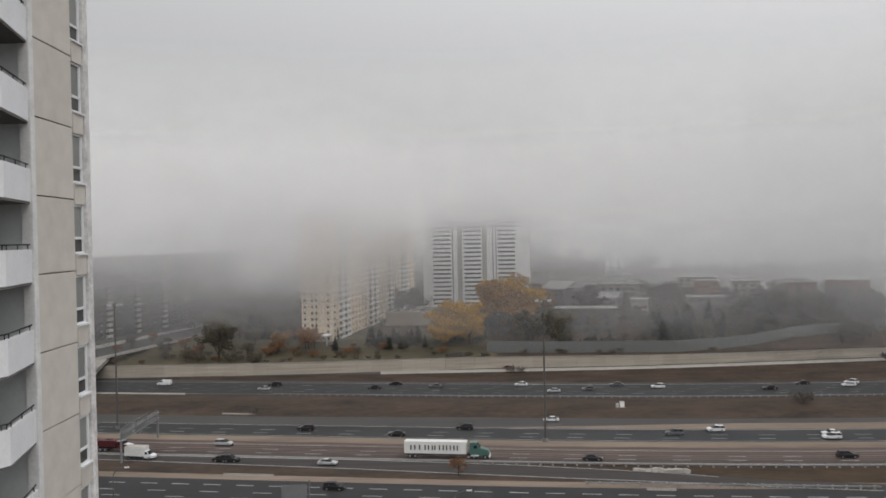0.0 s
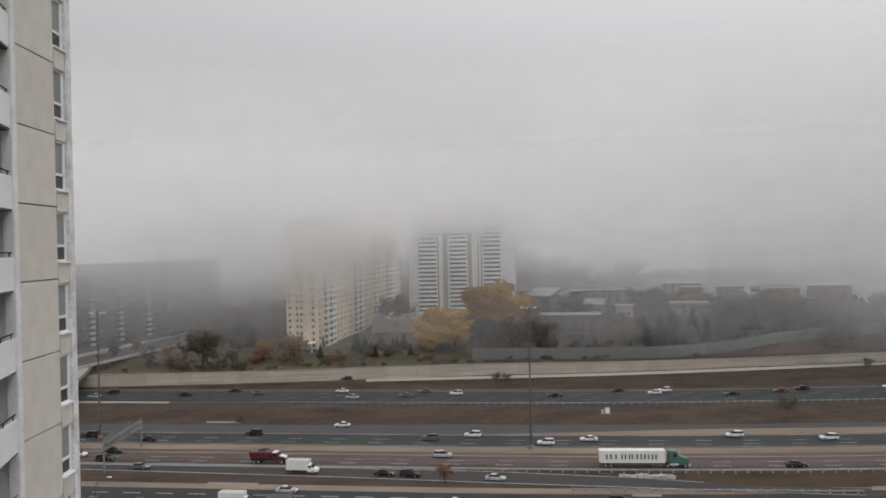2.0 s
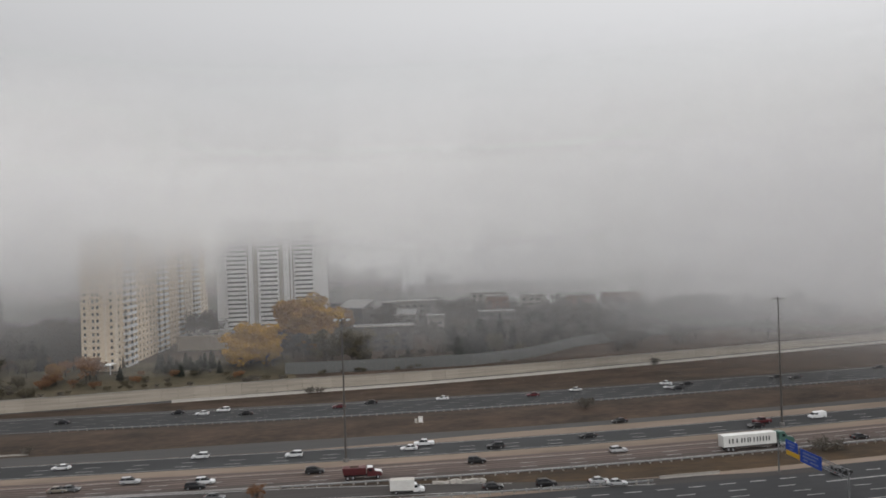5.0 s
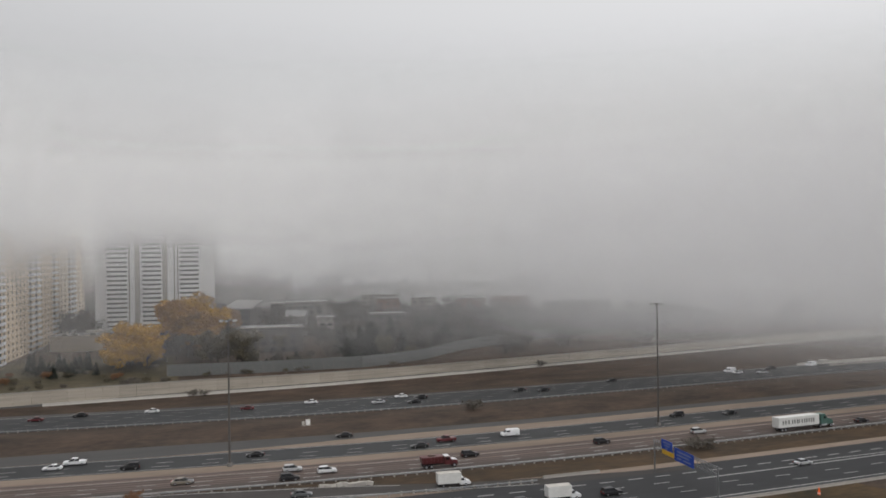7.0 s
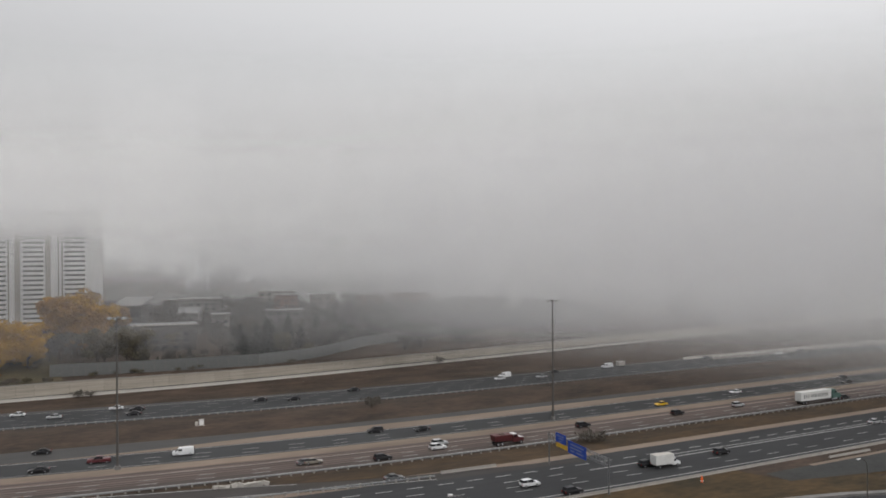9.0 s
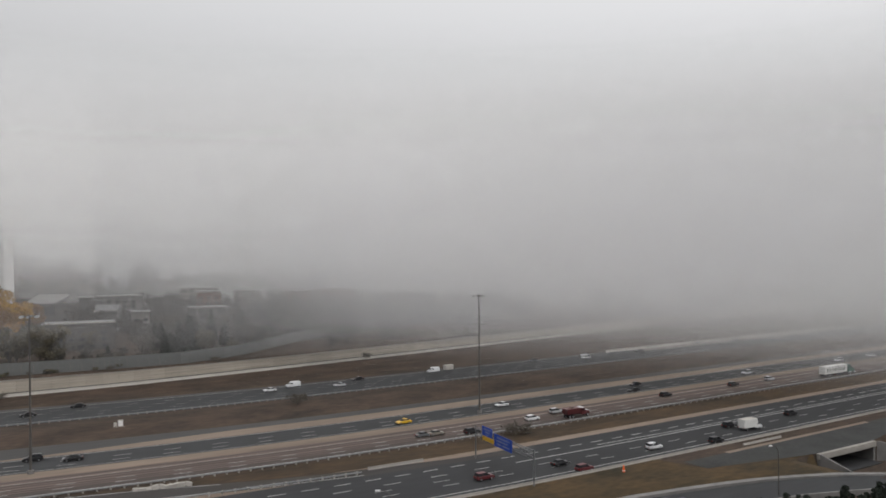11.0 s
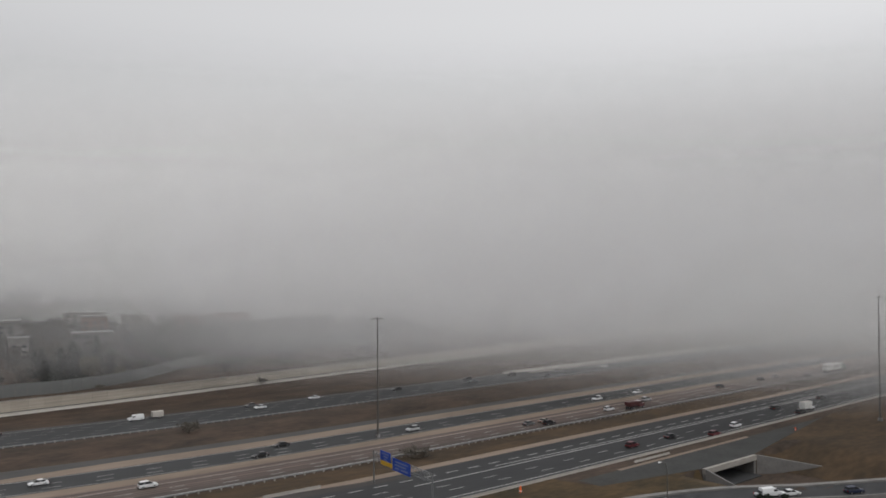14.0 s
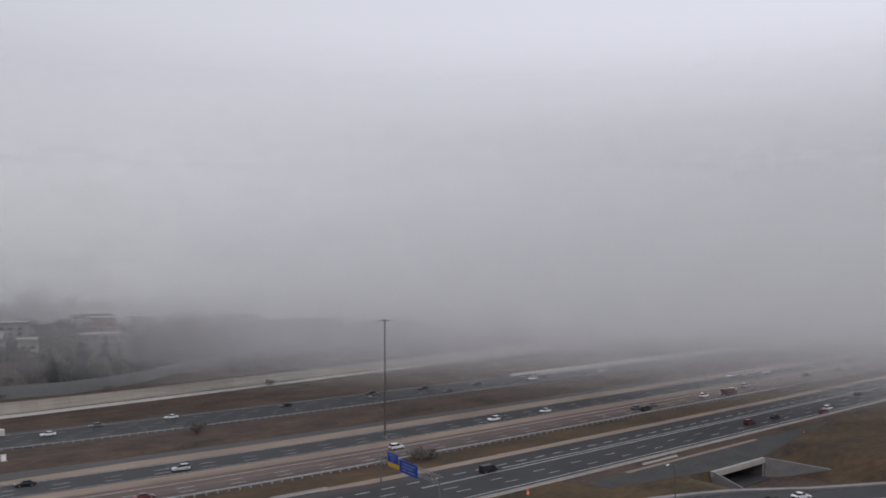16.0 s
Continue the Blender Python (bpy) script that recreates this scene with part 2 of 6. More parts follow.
def mid(x):
    """y of the kerb between the two inner carriageways at x."""
    u = min(max((x + 700) / STEP, 0), 399)
    k = int(u)
    return 223.5 + CENTRE[k] + (CENTRE[k + 1] - CENTRE[k]) * (u - k) - CENTRE_0


def slope(x):
    return SLOPES[min(max(int((x + 700) / STEP), 0), 399)]


def ledge(x):
    """y of the low barrier below the retaining wall."""
    return 330.0 + 0.125 * (max(0, x - 60) ** 2 / (max(0, x - 60) + 60)) + max(0, -x - 140) * 0.12


def wall_y(x):
    return ledge(x) + 3.0 + 6.0 * smooth01(-80, 30, x)


def hill(x, y):
    """Height of the ground."""
    d = y - wall_y(x)
    if d > 0:
        z = 4.3 + 3.7 * smooth01(8, 45, d) + 5.0 * smooth01(100, 260, d) + 24.0 * smooth01(260, 540, d) * (1 - 0.8 * smooth01(60, 260, x))
        return z
    o = y - mid(x)
    if 27 < o < 60:
        return 1.2 * math.sin((o - 27) / 33 * math.pi)
    if o < -67:
        z = -4.0 * smooth01(-68, -110, o) * (1 - smooth01(60, 150, x))
        z -= 3.0 * smooth01(-100, -135, o) * smooth01(60, 150, x)
        if o < -86.5 and y > street_y(x) + 6:
            z -= 5.2 * smooth01(183, 191, x) * (1 - smooth01(220, 250, x)) * smooth01(street_y(x) + 6, street_y(x) + 10, y)
        return z
    return 0.0


def street_y(x):
    """Middle of the side street that runs past the underpass."""
    return float(np.interp(x, (-160, 100, 130, 159, 178, 215, 260, 330), (147, 121, 115.5, 108.5, 102, 84.5, 59, 20)))


def strip(name, x0, x1, lo, hi, z, material, label, kind="structure", dx=10.0, thick=0.0, category=""):
    """A ribbon that follows the highway between two offsets, each a number or a function of x."""
    bm = bmesh.new()
    rows = []
    n = max(1, int(round((x1 - x0) / dx)))
    for k in range(n + 1):
        x = x0 + (x1 - x0) * k / n
        a, b = (lo(x) if callable(lo) else lo), (hi(x) if callable(hi) else hi)
        rows.append([bm.verts.new((x, mid(x) + a, z)), bm.verts.new((x, mid(x) + b, z))])
        if thick:
            rows[-1] += [bm.verts.new((x, mid(x) + b, z - thick)), bm.verts.new((x, mid(x) + a, z - thick))]
    m = len(rows[0])
    for r, s in zip(rows, rows[1:]):
        for k in range(m if thick else 1):
            bm.faces.new((r[k], s[k], s[(k + 1) % m], r[(k + 1) % m]))
    if thick:
        bm.faces.new(rows[0])
        bm.faces.new(rows[-1][::-1])
    bmesh.ops.recalc_face_normals(bm, faces=bm.faces)
    if not thick and bm.faces[:][0].normal.z < 0:
        bmesh.ops.reverse_faces(bm, faces=bm.faces)
    return tagged(new(name, mesh_of(bm, name, material)), label, category or name.replace("_", " "), kind=kind)


def ground_sheet():
    bm = bmesh.new()
    xs = [-2500, -1500, -900, -600] + [-450 + 15 * k for k in range(40)] + [150 + 4 * k for k in range(30)] + [270 + 15 * k for k in range(26)] + [800, 1100, 1600, 2500]
    grid = []
    for x in xs:
        w = wall_y(x)
        m = mid(x)
        ys = [-600, -200, 0, 40] + [m - 150 + 4 * k for k in range(16)] + [m - 87, m - 86, m - 76, m - 66, m - 30, m, m + 27]
        ys += [m + 27 + 33 * k / 5 for k in range(1, 6)] + [m + 75, w - 0.2, w + 0.3] + [w + 8 + 7 * k for k in range(7)] + [w + 90, w + 130, w + 180, w + 230, w + 280, w + 340, w + 400, w + 460, w + 540, 1200, 2500]
        grid.append([bm.verts.new((x, y, hill(x, y) - (0.0 if y > w else 0.05))) for y in ys])
    for r, s in zip(grid, grid[1:]):
        for k in range(len(r) - 1):
            if k == 20 and r[0].co.x > 190 and s[0].co.x < 221:
                continue
            bm.faces.new((r[k], s[k], s[k + 1], r[k + 1]))
    return tagged(new("ground", mesh_of(bm, "ground", GRASS, True)), "brown and dull green autumn grass on rolling ground", "ground", kind="structure")


ground_sheet()
X0, X1 = -450, 640


def ramp_lo(x):
    return float(np.interp(x, (-300, -100, -20, 45, 90, 130), (-26.5, -27, -31, -36, -41.5, -43)))


def ramp_hi(x):
    return float(np.interp(x, (-300, -20, 15, 45, 75, 130), (-21, -21.6, -23, -27, -34, -40.5)))


strip("road", X0, X1, -66, lambda x: -41 + 2 * smooth01(0, 120, x), 0.02, ASPHALT_NEW, "dark asphalt collector road with dashed lane lines")
strip("shoulder", X0, X1, lambda x: -41 + 2 * smooth01(0, 120, x), lambda x: -37 + 2.5 * smooth01(0, 120, x), 0.015, GRAVEL, "tan gravel shoulder")
strip("slip_road", X0, 130, ramp_lo, ramp_hi, 0.035, RAMP, "worn brownish asphalt slip road")
strip("road", X0, X1, -22, -5.5, 0.02, CONC_ROAD, "brownish concrete carriageway of the express lanes")
strip("road", X0, X1, -20.3, -17.1, 0.032, WORN_LANE, "dark worn lane of the concrete carriageway")
for off in (-7.0, -10.6, -12.2, -14.4, -16.0):
    strip("road", X0, X1, off - 0.45, off + 0.45, 0.03, WORN_LANE, "dark wheel track worn into the concrete carriageway")
strip("shoulder", X0, X1, -5.5, 0.0, 0.025, GRAVEL, "tan gravel and paved median strip")
strip("road", X0, X1, 0.0, 14.5, 0.02, ASPHALT, "dark asphalt carriageway of the express lanes")
strip("shoulder", X0, X1, 14.5, lambda x: 14.8 + 7 * smooth01(0, 90, x), 0.015, GRAVEL, "tan gravel strip beside the carriageway")
strip("slip_road", X0, X1, lambda x: 14.8 + 7 * smooth01(0, 90, x), lambda x: 25 + 4.5 * smooth01(-60, 60, x), 0.02, ASPHALT_OLD, "grey asphalt slip road")
strip("road", X0, X1, 59, lambda x: 88 - 2 * smooth01(0, 200, x), 0.02, ASPHALT, "dark asphalt carriageway of the far collector lanes")


# ---- road markings, rails and barriers ----
def dashes(x0, x1, off, long=3.0, gap=6.0, wide=0.22, z=0.05):
    bm = bmesh.new()
    x = x0
    while x < x1:
        a, b = (mid(u) + (off(u) if callable(off) else off) for u in (x, x + long))
        bm.faces.new([bm.verts.new(v) for v in ((x, a - wide / 2, z), (x + long, b - wide / 2, z), (x + long, b + wide / 2, z), (x, a + wide / 2, z))])
        x += long + gap
    return tagged(new("lane_marking", mesh_of(bm, "lane_marking", LINE)), "dashed white lane line painted on the road", "lane marking", kind="structure")


for off, start, long, gap, wide in (
        (-45.2, 118.0, 4.0, 3.5, 0.42), (lambda x: -54.2 - 2 * smooth01(110, 170, x), 114.8, 4.2, 10.4, 0.3), (lambda x: -57.6 - 2.4 * smooth01(110, 170, x), 115.5, 4.2, 10.8, 0.3),
        (-14.0, 54.8, 4.2, 8.65, 0.3), (-17.6, 53.8, 4.2, 8.65, 0.3), (3.8, 56.9, 4.2, 8.2, 0.3), (7.8, 58.2, 4.2, 8.2, 0.3),
        (66.5, 4.0, 4.2, 7.6, 0.2), (70.5, 7.0, 4.2, 7.6, 0.2), (74.5, 1.0, 4.2, 7.6, 0.2), (78.5, 5.0, 4.2, 7.6, 0.2)):
    pitch = long + gap
    dashes(start - pitch * math.floor((start - X0) / pitch), X1 - 6, off, long, gap, wide)
dashes(126.0 - 12.0 * 45, 118, -50.2, 4.2, 7.8, 0.35)
strip("lane_marking", 126, X1, -50.3 - 0.25, -50.3 + 0.25, 0.05, LINE, "solid white line that begins between the merging lanes")
strip("lane_marking", 155, X1, lambda x: -48.3 - 0.6 * smooth01(155, 190, x), lambda x: -47.9 - 0.6 * smooth01(155, 190, x), 0.05, LINE, "second solid white line of the merging lanes")
for off, w in ((-63.6, 0.4), (-9.2, 0.25), (-20.6, 0.35), (0.9, 0.25), (13.6, 0.35), (60.8, 0.3), (83.6, 0.35)):
    strip("lane_marking", X0, X1, off - w / 2, off + w / 2, 0.05, LINE, "solid white edge line painted on the road")
strip("lane_marking", X0, 60, lambda x: ramp_hi(x) - 0.9, lambda x: ramp_hi(x) - 0.5, 0.06, LINE, "solid white edge line of the slip road")
strip("lane_marking", X0, 90, lambda x: ramp_lo(x) + 0.5, lambda x: ramp_lo(x) + 0.9, 0.06, LINE, "solid white edge line of the slip road")
strip("shoulder", X0, X1, 83.9, lambda x: 88 - 2 * smooth01(0, 200, x), 0.03, ASPHALT_OLD, "paler paved shoulder of the far lanes")
strip("shoulder", X0, X1, -22.0, -20.9, 0.036, CONC_DARK, "pale paved edge of the express lanes")
strip("shoulder", X0, X1, -66.6, -64.6, 0.03, ASPHALT_OLD, "paler paved shoulder of the collector road")

POST = mesh_of(boxes((-0.2, 0.2, -0.16, 0.12, 0, 0.86)), "post", CONC)


def guard_rail(x0, x1, off, pitch=2.8):
    g = thing("guard_rail", "galvanised steel guard rail on pale posts", "guard rail", pose(0, 0, 0), kind="structure")
    bm = bmesh.new()
    rows = []
    n = int((x1 - x0) / 6)
    f = off if callable(off) else (lambda x: off)
    for k in range(n + 1):
        x = x0 + (x1 - x0) * k / n
        y = mid(x) + f(x)
        rows.append([bm.verts.new((x, y + dy, z)) for dy, z in ((-0.14, 0.45), (-0.22, 0.55), (-0.14, 0.62), (-0.22, 0.7), (-0.14, 0.8), (-0.11, 0.8), (-0.11, 0.45))])
    for r, s in zip(rows, rows[1:]):
        for k in range(7):
            bm.faces.new((r[k], r[(k + 1) % 7], s[(k + 1) % 7], s[k]))
    part("rail", bm, STEEL, g)
    x = x0
    while x < x1:
        p = part("post", POST, None, g)
        p.location = (x, mid(x) + f(x), 0)
        x += pitch
    return g


strip("verge", 20, 330, lambda x: max(ramp_hi(x) + 0.5, -35.5), -24.2, 0.03, VERGE, "rusty orange-brown grass verge", category="grass")
guard_rail(8, 330, -23.6)
guard_rail(-60, 330, 58.6)
guard_rail(30, 90, lambda x: -38.8 - 0.9 * smooth01(60, 90, x))


def jersey(name, x0, x1, off, h, material, label, z=0.0, base=0.6, top=0.25):
    bm = bmesh.new()
    rows = []
    n = max(1, int((x1 - x0) / 8))
    f = off if callable(off) else (lambda x: mid(x) + off)
    for k in range(n + 1):
        x = x0 + (x1 - x0) * k / n
        y = f(x)
        rows.append([bm.verts.new((x, y + dy, z + zz)) for dy, zz in ((-base / 2, 0), (-base / 2, 0.1 * h), (-top / 2, 0.45 * h), (-top / 2, h), (top / 2, h), (top / 2, 0.45 * h), (base / 2, 0.1 * h), (base / 2, 0))])
    for r, s in zip(rows, rows[1:]):
        for k in range(8):
            bm.faces.new((r[k], s[k], s[(k + 1) % 8], r[(k + 1) % 8]))
    bm.faces.new(rows[0][::-1])
    bm.faces.new(rows[-1])
    bmesh.ops.recalc_face_normals(bm, faces=bm.faces)
    return tagged(new(name, mesh_of(bm, name, material)), label, "barrier", kind="structure")


jersey("barrier", -26, 620, lambda x: ledge(x), 1.1, CONC_LIGHT, "pale concrete barrier along the upper slip road")
jersey("barrier", X0, -93, 58.6, 0.6, CONC_LIGHT, "pale concrete barrier beside the far lanes")
jersey("barrier", -70.5, -59.5, 27.6, 0.42, CONC, "short pale concrete barrier at the grass bank")
jersey("barrier", -52, -40, -37.5, 0.42, CONC, "short pale concrete barrier on the gravel")
jersey("barrier", 42, 48, -41.5, 0.42, CONC, "short pale concrete barrier on the gravel")
jersey("barrier", 93, 108, -37.0, 0.7, CONC, "short pale concrete barrier on the gravel")
jersey("barrier", 288, 620, 84.5, 1.2, CONC_LIGHT, "pale concrete barrier of the far lanes")
jersey("barrier", 300, 620, 78.0, 1.0, CONC, "concrete barrier of the far lanes")
jersey("barrier", X0, X1, -66.8, 0.6, CONC, "concrete barrier along the collector road")

# upper slip road behind the low barrier
bm = bmesh.new()
rows = [[bm.verts.new((x, ledge(x) + 0.4, 0.03)), bm.verts.new((x, wall_y(x) - 0.3, 0.03))] for x in range(-450, 641, 10)]
for r, s in zip(rows, rows[1:]):
    bm.faces.new((r[0], s[0], s[1], r[1]))
tagged(new("slip_road", mesh_of(bm, "slip_road", ASPHALT_OLD)), "grey asphalt slip road below the retaining wall", "road", kind="structure")


def retaining_wall():
    w = thing("retaining_wall", "tall beige concrete retaining wall in long panels with a coping", "wall", kind="structure")
    x = -450.0
    while x < 620:
        x2 = x + 6.0
        bm = bmesh.new()
        a, b = wall_y(x), wall_y(x2)
        g = 0.03
        lo = [(x + g, a - 0.25), (x2 - g, b - 0.25), (x2 - g, b + 0.25), (x + g, a + 0.25)]
        top = 4.6 - 0.9 * smooth01(-20, 140, x)
        prism(bm, lo, -0.1, top)
        part("panel", bm, WALL_CONC, w)
        bm = bmesh.new()
        prism(bm, [(x, a - 0.36), (x2, b - 0.36), (x2, b + 0.36), (x, a + 0.36)], top, top + 0.25)
        part("coping", bm, CONC, w)
        x = x2
    return w


WALL_CONC = mat("wall_concrete", (0.33, 0.295, 0.25), 0.9, 0.3, 0.9, 2.5, 0.15, random_by=0.08, stretch=(0.04, 0.04, 1.6))
retaining_wall()


# ---- the apartment tower close by: precast end wall, balconies, a strip of windows ----
def near_tower():
    t = thing("apartment_tower", "pale concrete apartment tower with precast panels, white balconies and narrow windows", "building", pose(-13.33, 0, 0, 0, 0, 1.5))
    F = 2.75
    z_off = 54.0 + 7.52 - 22 * F - 0.26
    y0, y1, yc = 28.35, 31.75, 33.35
    top = 32
    bm = bmesh.new()
    box(bm, -14, -0.3, y0 - 0.0, yc, 0, z_off + top * F)
    part("core_wall", bm, PLASTER_GREY, t, "grey painted side wall behind the balconies")
    bm = bmesh.new()
    box(bm, -14, -2.2, 8, y0 - 0.02, 0, z_off + top * F)
    part("core_wall", bm, PLASTER_GREY, t)
    part("corner_post", boxes((-0.34, 0.05, y0 - 0.12, y0 + 0.22, 0, z_off + top * F), bevel=0.02), OFFWHITE, t, "white painted concrete corner strip")
    part("corner_post", boxes((-0.34, 0.05, yc - 0.55, yc - 0.05, 0, z_off + top * F), bevel=0.02), PEELING, t, "peeling white painted corner strip")
    panel = mesh_of(boxes((-0.32, 0.0, y0 + 0.24, y1, 0.02, F - 0.02), bevel=0.015), "panel", PANEL)
    spandrel = mesh_of(boxes((-0.32, 0.02, y1 + 0.03, yc - 0.6, -0.42, 0.42), bevel=0.02), "spandrel", PANEL)
    # backing block behind each window, its near-black colour standing in for recess shade
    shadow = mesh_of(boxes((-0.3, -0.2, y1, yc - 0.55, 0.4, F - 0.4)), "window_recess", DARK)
    frame_bm = boxes((-0.26, -0.05, y1 + 0.05, y1 + 0.1, 0.42, F - 0.42), (-0.26, -0.05, yc - 0.75, yc - 0.6, 0.42, F - 0.42),
                     (-0.26, -0.05, y1 + 0.13, yc - 0.7, 0.42, 0.5), (-0.26, -0.05, y1 + 0.13, yc - 0.7, 0.98, 1.08), (-0.26, -0.05, y1 + 0.13, yc - 0.7, F - 0.5, F - 0.42))
    frame_me = mesh_of(frame_bm, "window_frame", WHITE)
    sill_me = mesh_of(boxes((-0.2, 0.09, y1 + 0.02, yc - 0.58, 0.36, 0.43)), "window_sill", WHITE)
    pane_me = mesh_of(boxes((-0.14, -0.1, y1 + 0.1, yc - 0.75, 1.08, F - 0.5)), "pane", BLIND)
    low_me = mesh_of(boxes((-0.14, -0.1, y1 + 0.1, yc - 0.75, 0.5, 0.98)), "pane", LOW_PANE)
    # balcony: a tray that swings out from the corner, with a short chamfered end
    edge = [(-0.02, y0 - 0.1), (0.58, 25.25), (0.36, 24.85), (-5.9, 24.0)]

    def tray(z0, z1, inset):
        b = bmesh.new()
        for (ax, ay), (bx, by) in zip(edge, edge[1:]):
            d = Vector((bx - ax, by - ay, 0)).normalized()
            nrm = Vector((d.y, -d.x, 0)) * inset
            prism(b, [(ax, ay), (ax + nrm.x, ay + nrm.y), (bx + nrm.x, by + nrm.y), (bx, by)], z0, z1)
        bmesh.ops.recalc_face_normals(b, faces=b.faces)
        return b

    wall_me = mesh_of(tray(-0.12, 1.0, 0.12), "parapet", WHITE)
    b = bmesh.new()
    prism(b, [(-6.0, y0 - 0.05), (-6.0, 24.05), (0.34, 24.9), (0.54, 25.27), (-0.05, y0 - 0.05)], -0.2, -0.02)
    bmesh.ops.recalc_face_normals(b, faces=b.faces)
    slab_me = mesh_of(b, "slab", CONC_DARK)
    b = bmesh.new()
    for (ax, ay), (bx, by) in zip(edge, edge[1:]):
        tube(b, (ax - 0.06, ay, 1.16), (bx - 0.06, by, 1.16), 0.025, 0.025, 6)
        for u in (0.1, 0.5, 0.9):
            px, py = ax + (bx - ax) * u - 0.06, ay + (by - ay) * u
            tube(b, (px, py, 1.0), (px, py, 1.16), 0.02, 0.02, 5)
    rail_me = mesh_of(b, "handrail", DARK)
    for k in range(top):
        z = z_off + k * F
        part("panel", panel, None, t).location.z = z
        part("spandrel", spandrel, None, t).location.z = z + 0.24
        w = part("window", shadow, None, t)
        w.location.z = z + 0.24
        for me in (frame_me, sill_me, pane_me, low_me):
            part(me.name.split(".")[0], me, None, w)
        bal = part("balcony", slab_me, None, t)
        bal.location.z = z - 0.12
        part("parapet", wall_me, None, bal, "white painted concrete parapet")
        part("handrail", rail_me, None, bal)
    return t


LOW_PANE = mat("dim_window_glass", (0.06, 0.058, 0.056), 0.4, 0.2, 0.7, 3.0, 0, random_by=0.4, spec=0.2)
PLASTER_GREY = mat("grey_render", (0.54, 0.55, 0.55), 0.9, 0.08, 0.4, 6.0, 0.1)
BLIND = mat("curtained_glass", (0.24, 0.245, 0.235), 0.5, 0.2, 0.7, 3.0, 0, random_by=0.5, spec=0.15)
PEELING = mat("peeling_white_paint", (0.60, 0.58, 0.56), 0.85, 0.3, 1.6, 7.0, 0.5, rgb2=(0.82, 0.81, 0.80))
near_tower()


# ---- far buildings ----
def block_facade(t, origin, along, length, z0, storeys, F, cols, win_w, win_h, wall_material, name="wall"):
    """Windows of one straight facade, each a recessed pane with a sill, from origin along a direction; out is to its right."""
    d = Vector((*along, 0)).normalized()
    out = Vector((d.y, -d.x, 0))
    m = Matrix((( d.x, -out.x, 0, 0), (d.y, -out.y, 0, 0), (0, 0, 1, 0), (0, 0, 0, 1)))
    pane = mesh_of(boxes((-win_w / 2, win_w / 2, -0.05, 0.15, 0, win_h)), "window", GLASS)
    sill = mesh_of(boxes((-win_w / 2 - 0.1, win_w / 2 + 0.1, -0.18, 0.0, -0.12, 0)), "sill", OFFWHITE)
    for s in range(storeys):
        for c in cols:
            w = part("window", pane, None, t)
            w.matrix_basis = Matrix.Translation(Vector(origin) + d * c + Vector((0, 0, z0 + s * F + 0.9))) @ m
            part("sill", sill, None, w)


def cream_building():
    """Long cream slab with a taller wing; its own axes: x along the long side, y to the left of it."""
    t = thing("apartment_building", "long cream stucco apartment slab with small windows and white balconies", "building", look_plan(-51, 374, 8, 80.2))
    F, N = 2.85, 20
    part("wall", boxes((0, 120, 0, 14.5, -4, N * F), bevel=0.1), STUCCO, t)
    part("wall", boxes((120.02, 181, -0.8, 15, -4, N * F + 3), bevel=0.1), STUCCO2, t, "taller pale stucco rear wing")
    part("roof", boxes((-0.3, 120, -0.3, 14.8, N * F, N * F + 0.8)), CONC, t)
    part("penthouse", boxes((20, 34, 3, 11, N * F + 0.8, N * F + 4.5)), CONC_LIGHT, t)
    for y in (4.4,):
        part("pilaster", boxes((-0.5, 0.0, y - 0.4, y + 0.4, -4, N * F)), STUCCO2, t)
    part("pilaster", boxes((-0.45, 0.45, -0.45, 0.5, -4, N * F)), STUCCO2, t)
    block_facade(t, (0, 14.5, 0), (0, -1), 14.5, 0, N, F, (1.6, 5.1, 7.0, 10.6 + 2.0), 1.0, 1.25, STUCCO)
    STACKS = (13.5, 22, 68, 78, 112)
    cols = [c for c in range(4, 118, 6) if all(abs(c - k) > 4.6 for k in STACKS)]
    block_facade(t, (0, 0, 0), (1, 0), 120, 0, N, F, cols, 1.4, 1.25, STUCCO)
    block_facade(t, (120, -0.8, 0), (1, 0), 61, 0, N, F, (4, 12, 36, 46, 55), 1.6, 1.25, STUCCO)
    slab = mesh_of(boxes((-3.6, 3.6, -1.5, 0.0, -0.15, 0.0), (-3.6, 3.6, -1.5, -1.38, 0.0, 1.0), (-3.6, -3.48, -1.5, 0, 0, 1.0), (3.48, 3.6, -1.5, 0, 0, 1.0)), "balcony", WHITE)
    door = mesh_of(boxes((-1.6, 1.6, -0.06, 0.1, 0, 2.1)), "balcony_door", GLASS)
    for s in range(N):
        for c in (*STACKS, 142, 150):
            b = part("balcony", slab, None, t, "white balcony")
            b.location = (c, 0 if c < 120 else -0.8, s * F)
            part("balcony_door", door, None, b)
    part("canopy", boxes((-7, -0.1, 0.5, 6.5, 3.0, 3.4), (-7, -6.7, 0.5, 0.8, -1, 3.0), (-7, -6.7, 6.2, 6.5, -1, 3.0), bevel=0.04), WHITE, t, "white entrance canopy")
    return t


def look_plan(x, y, z, heading):
    return pose(x, y, z, 0, 0, heading)


TOWER_WHITE = mat("fresh_white_paint", (0.80, 0.80, 0.80), 0.7, 0.04, 0.1, 2.0, 0.05)


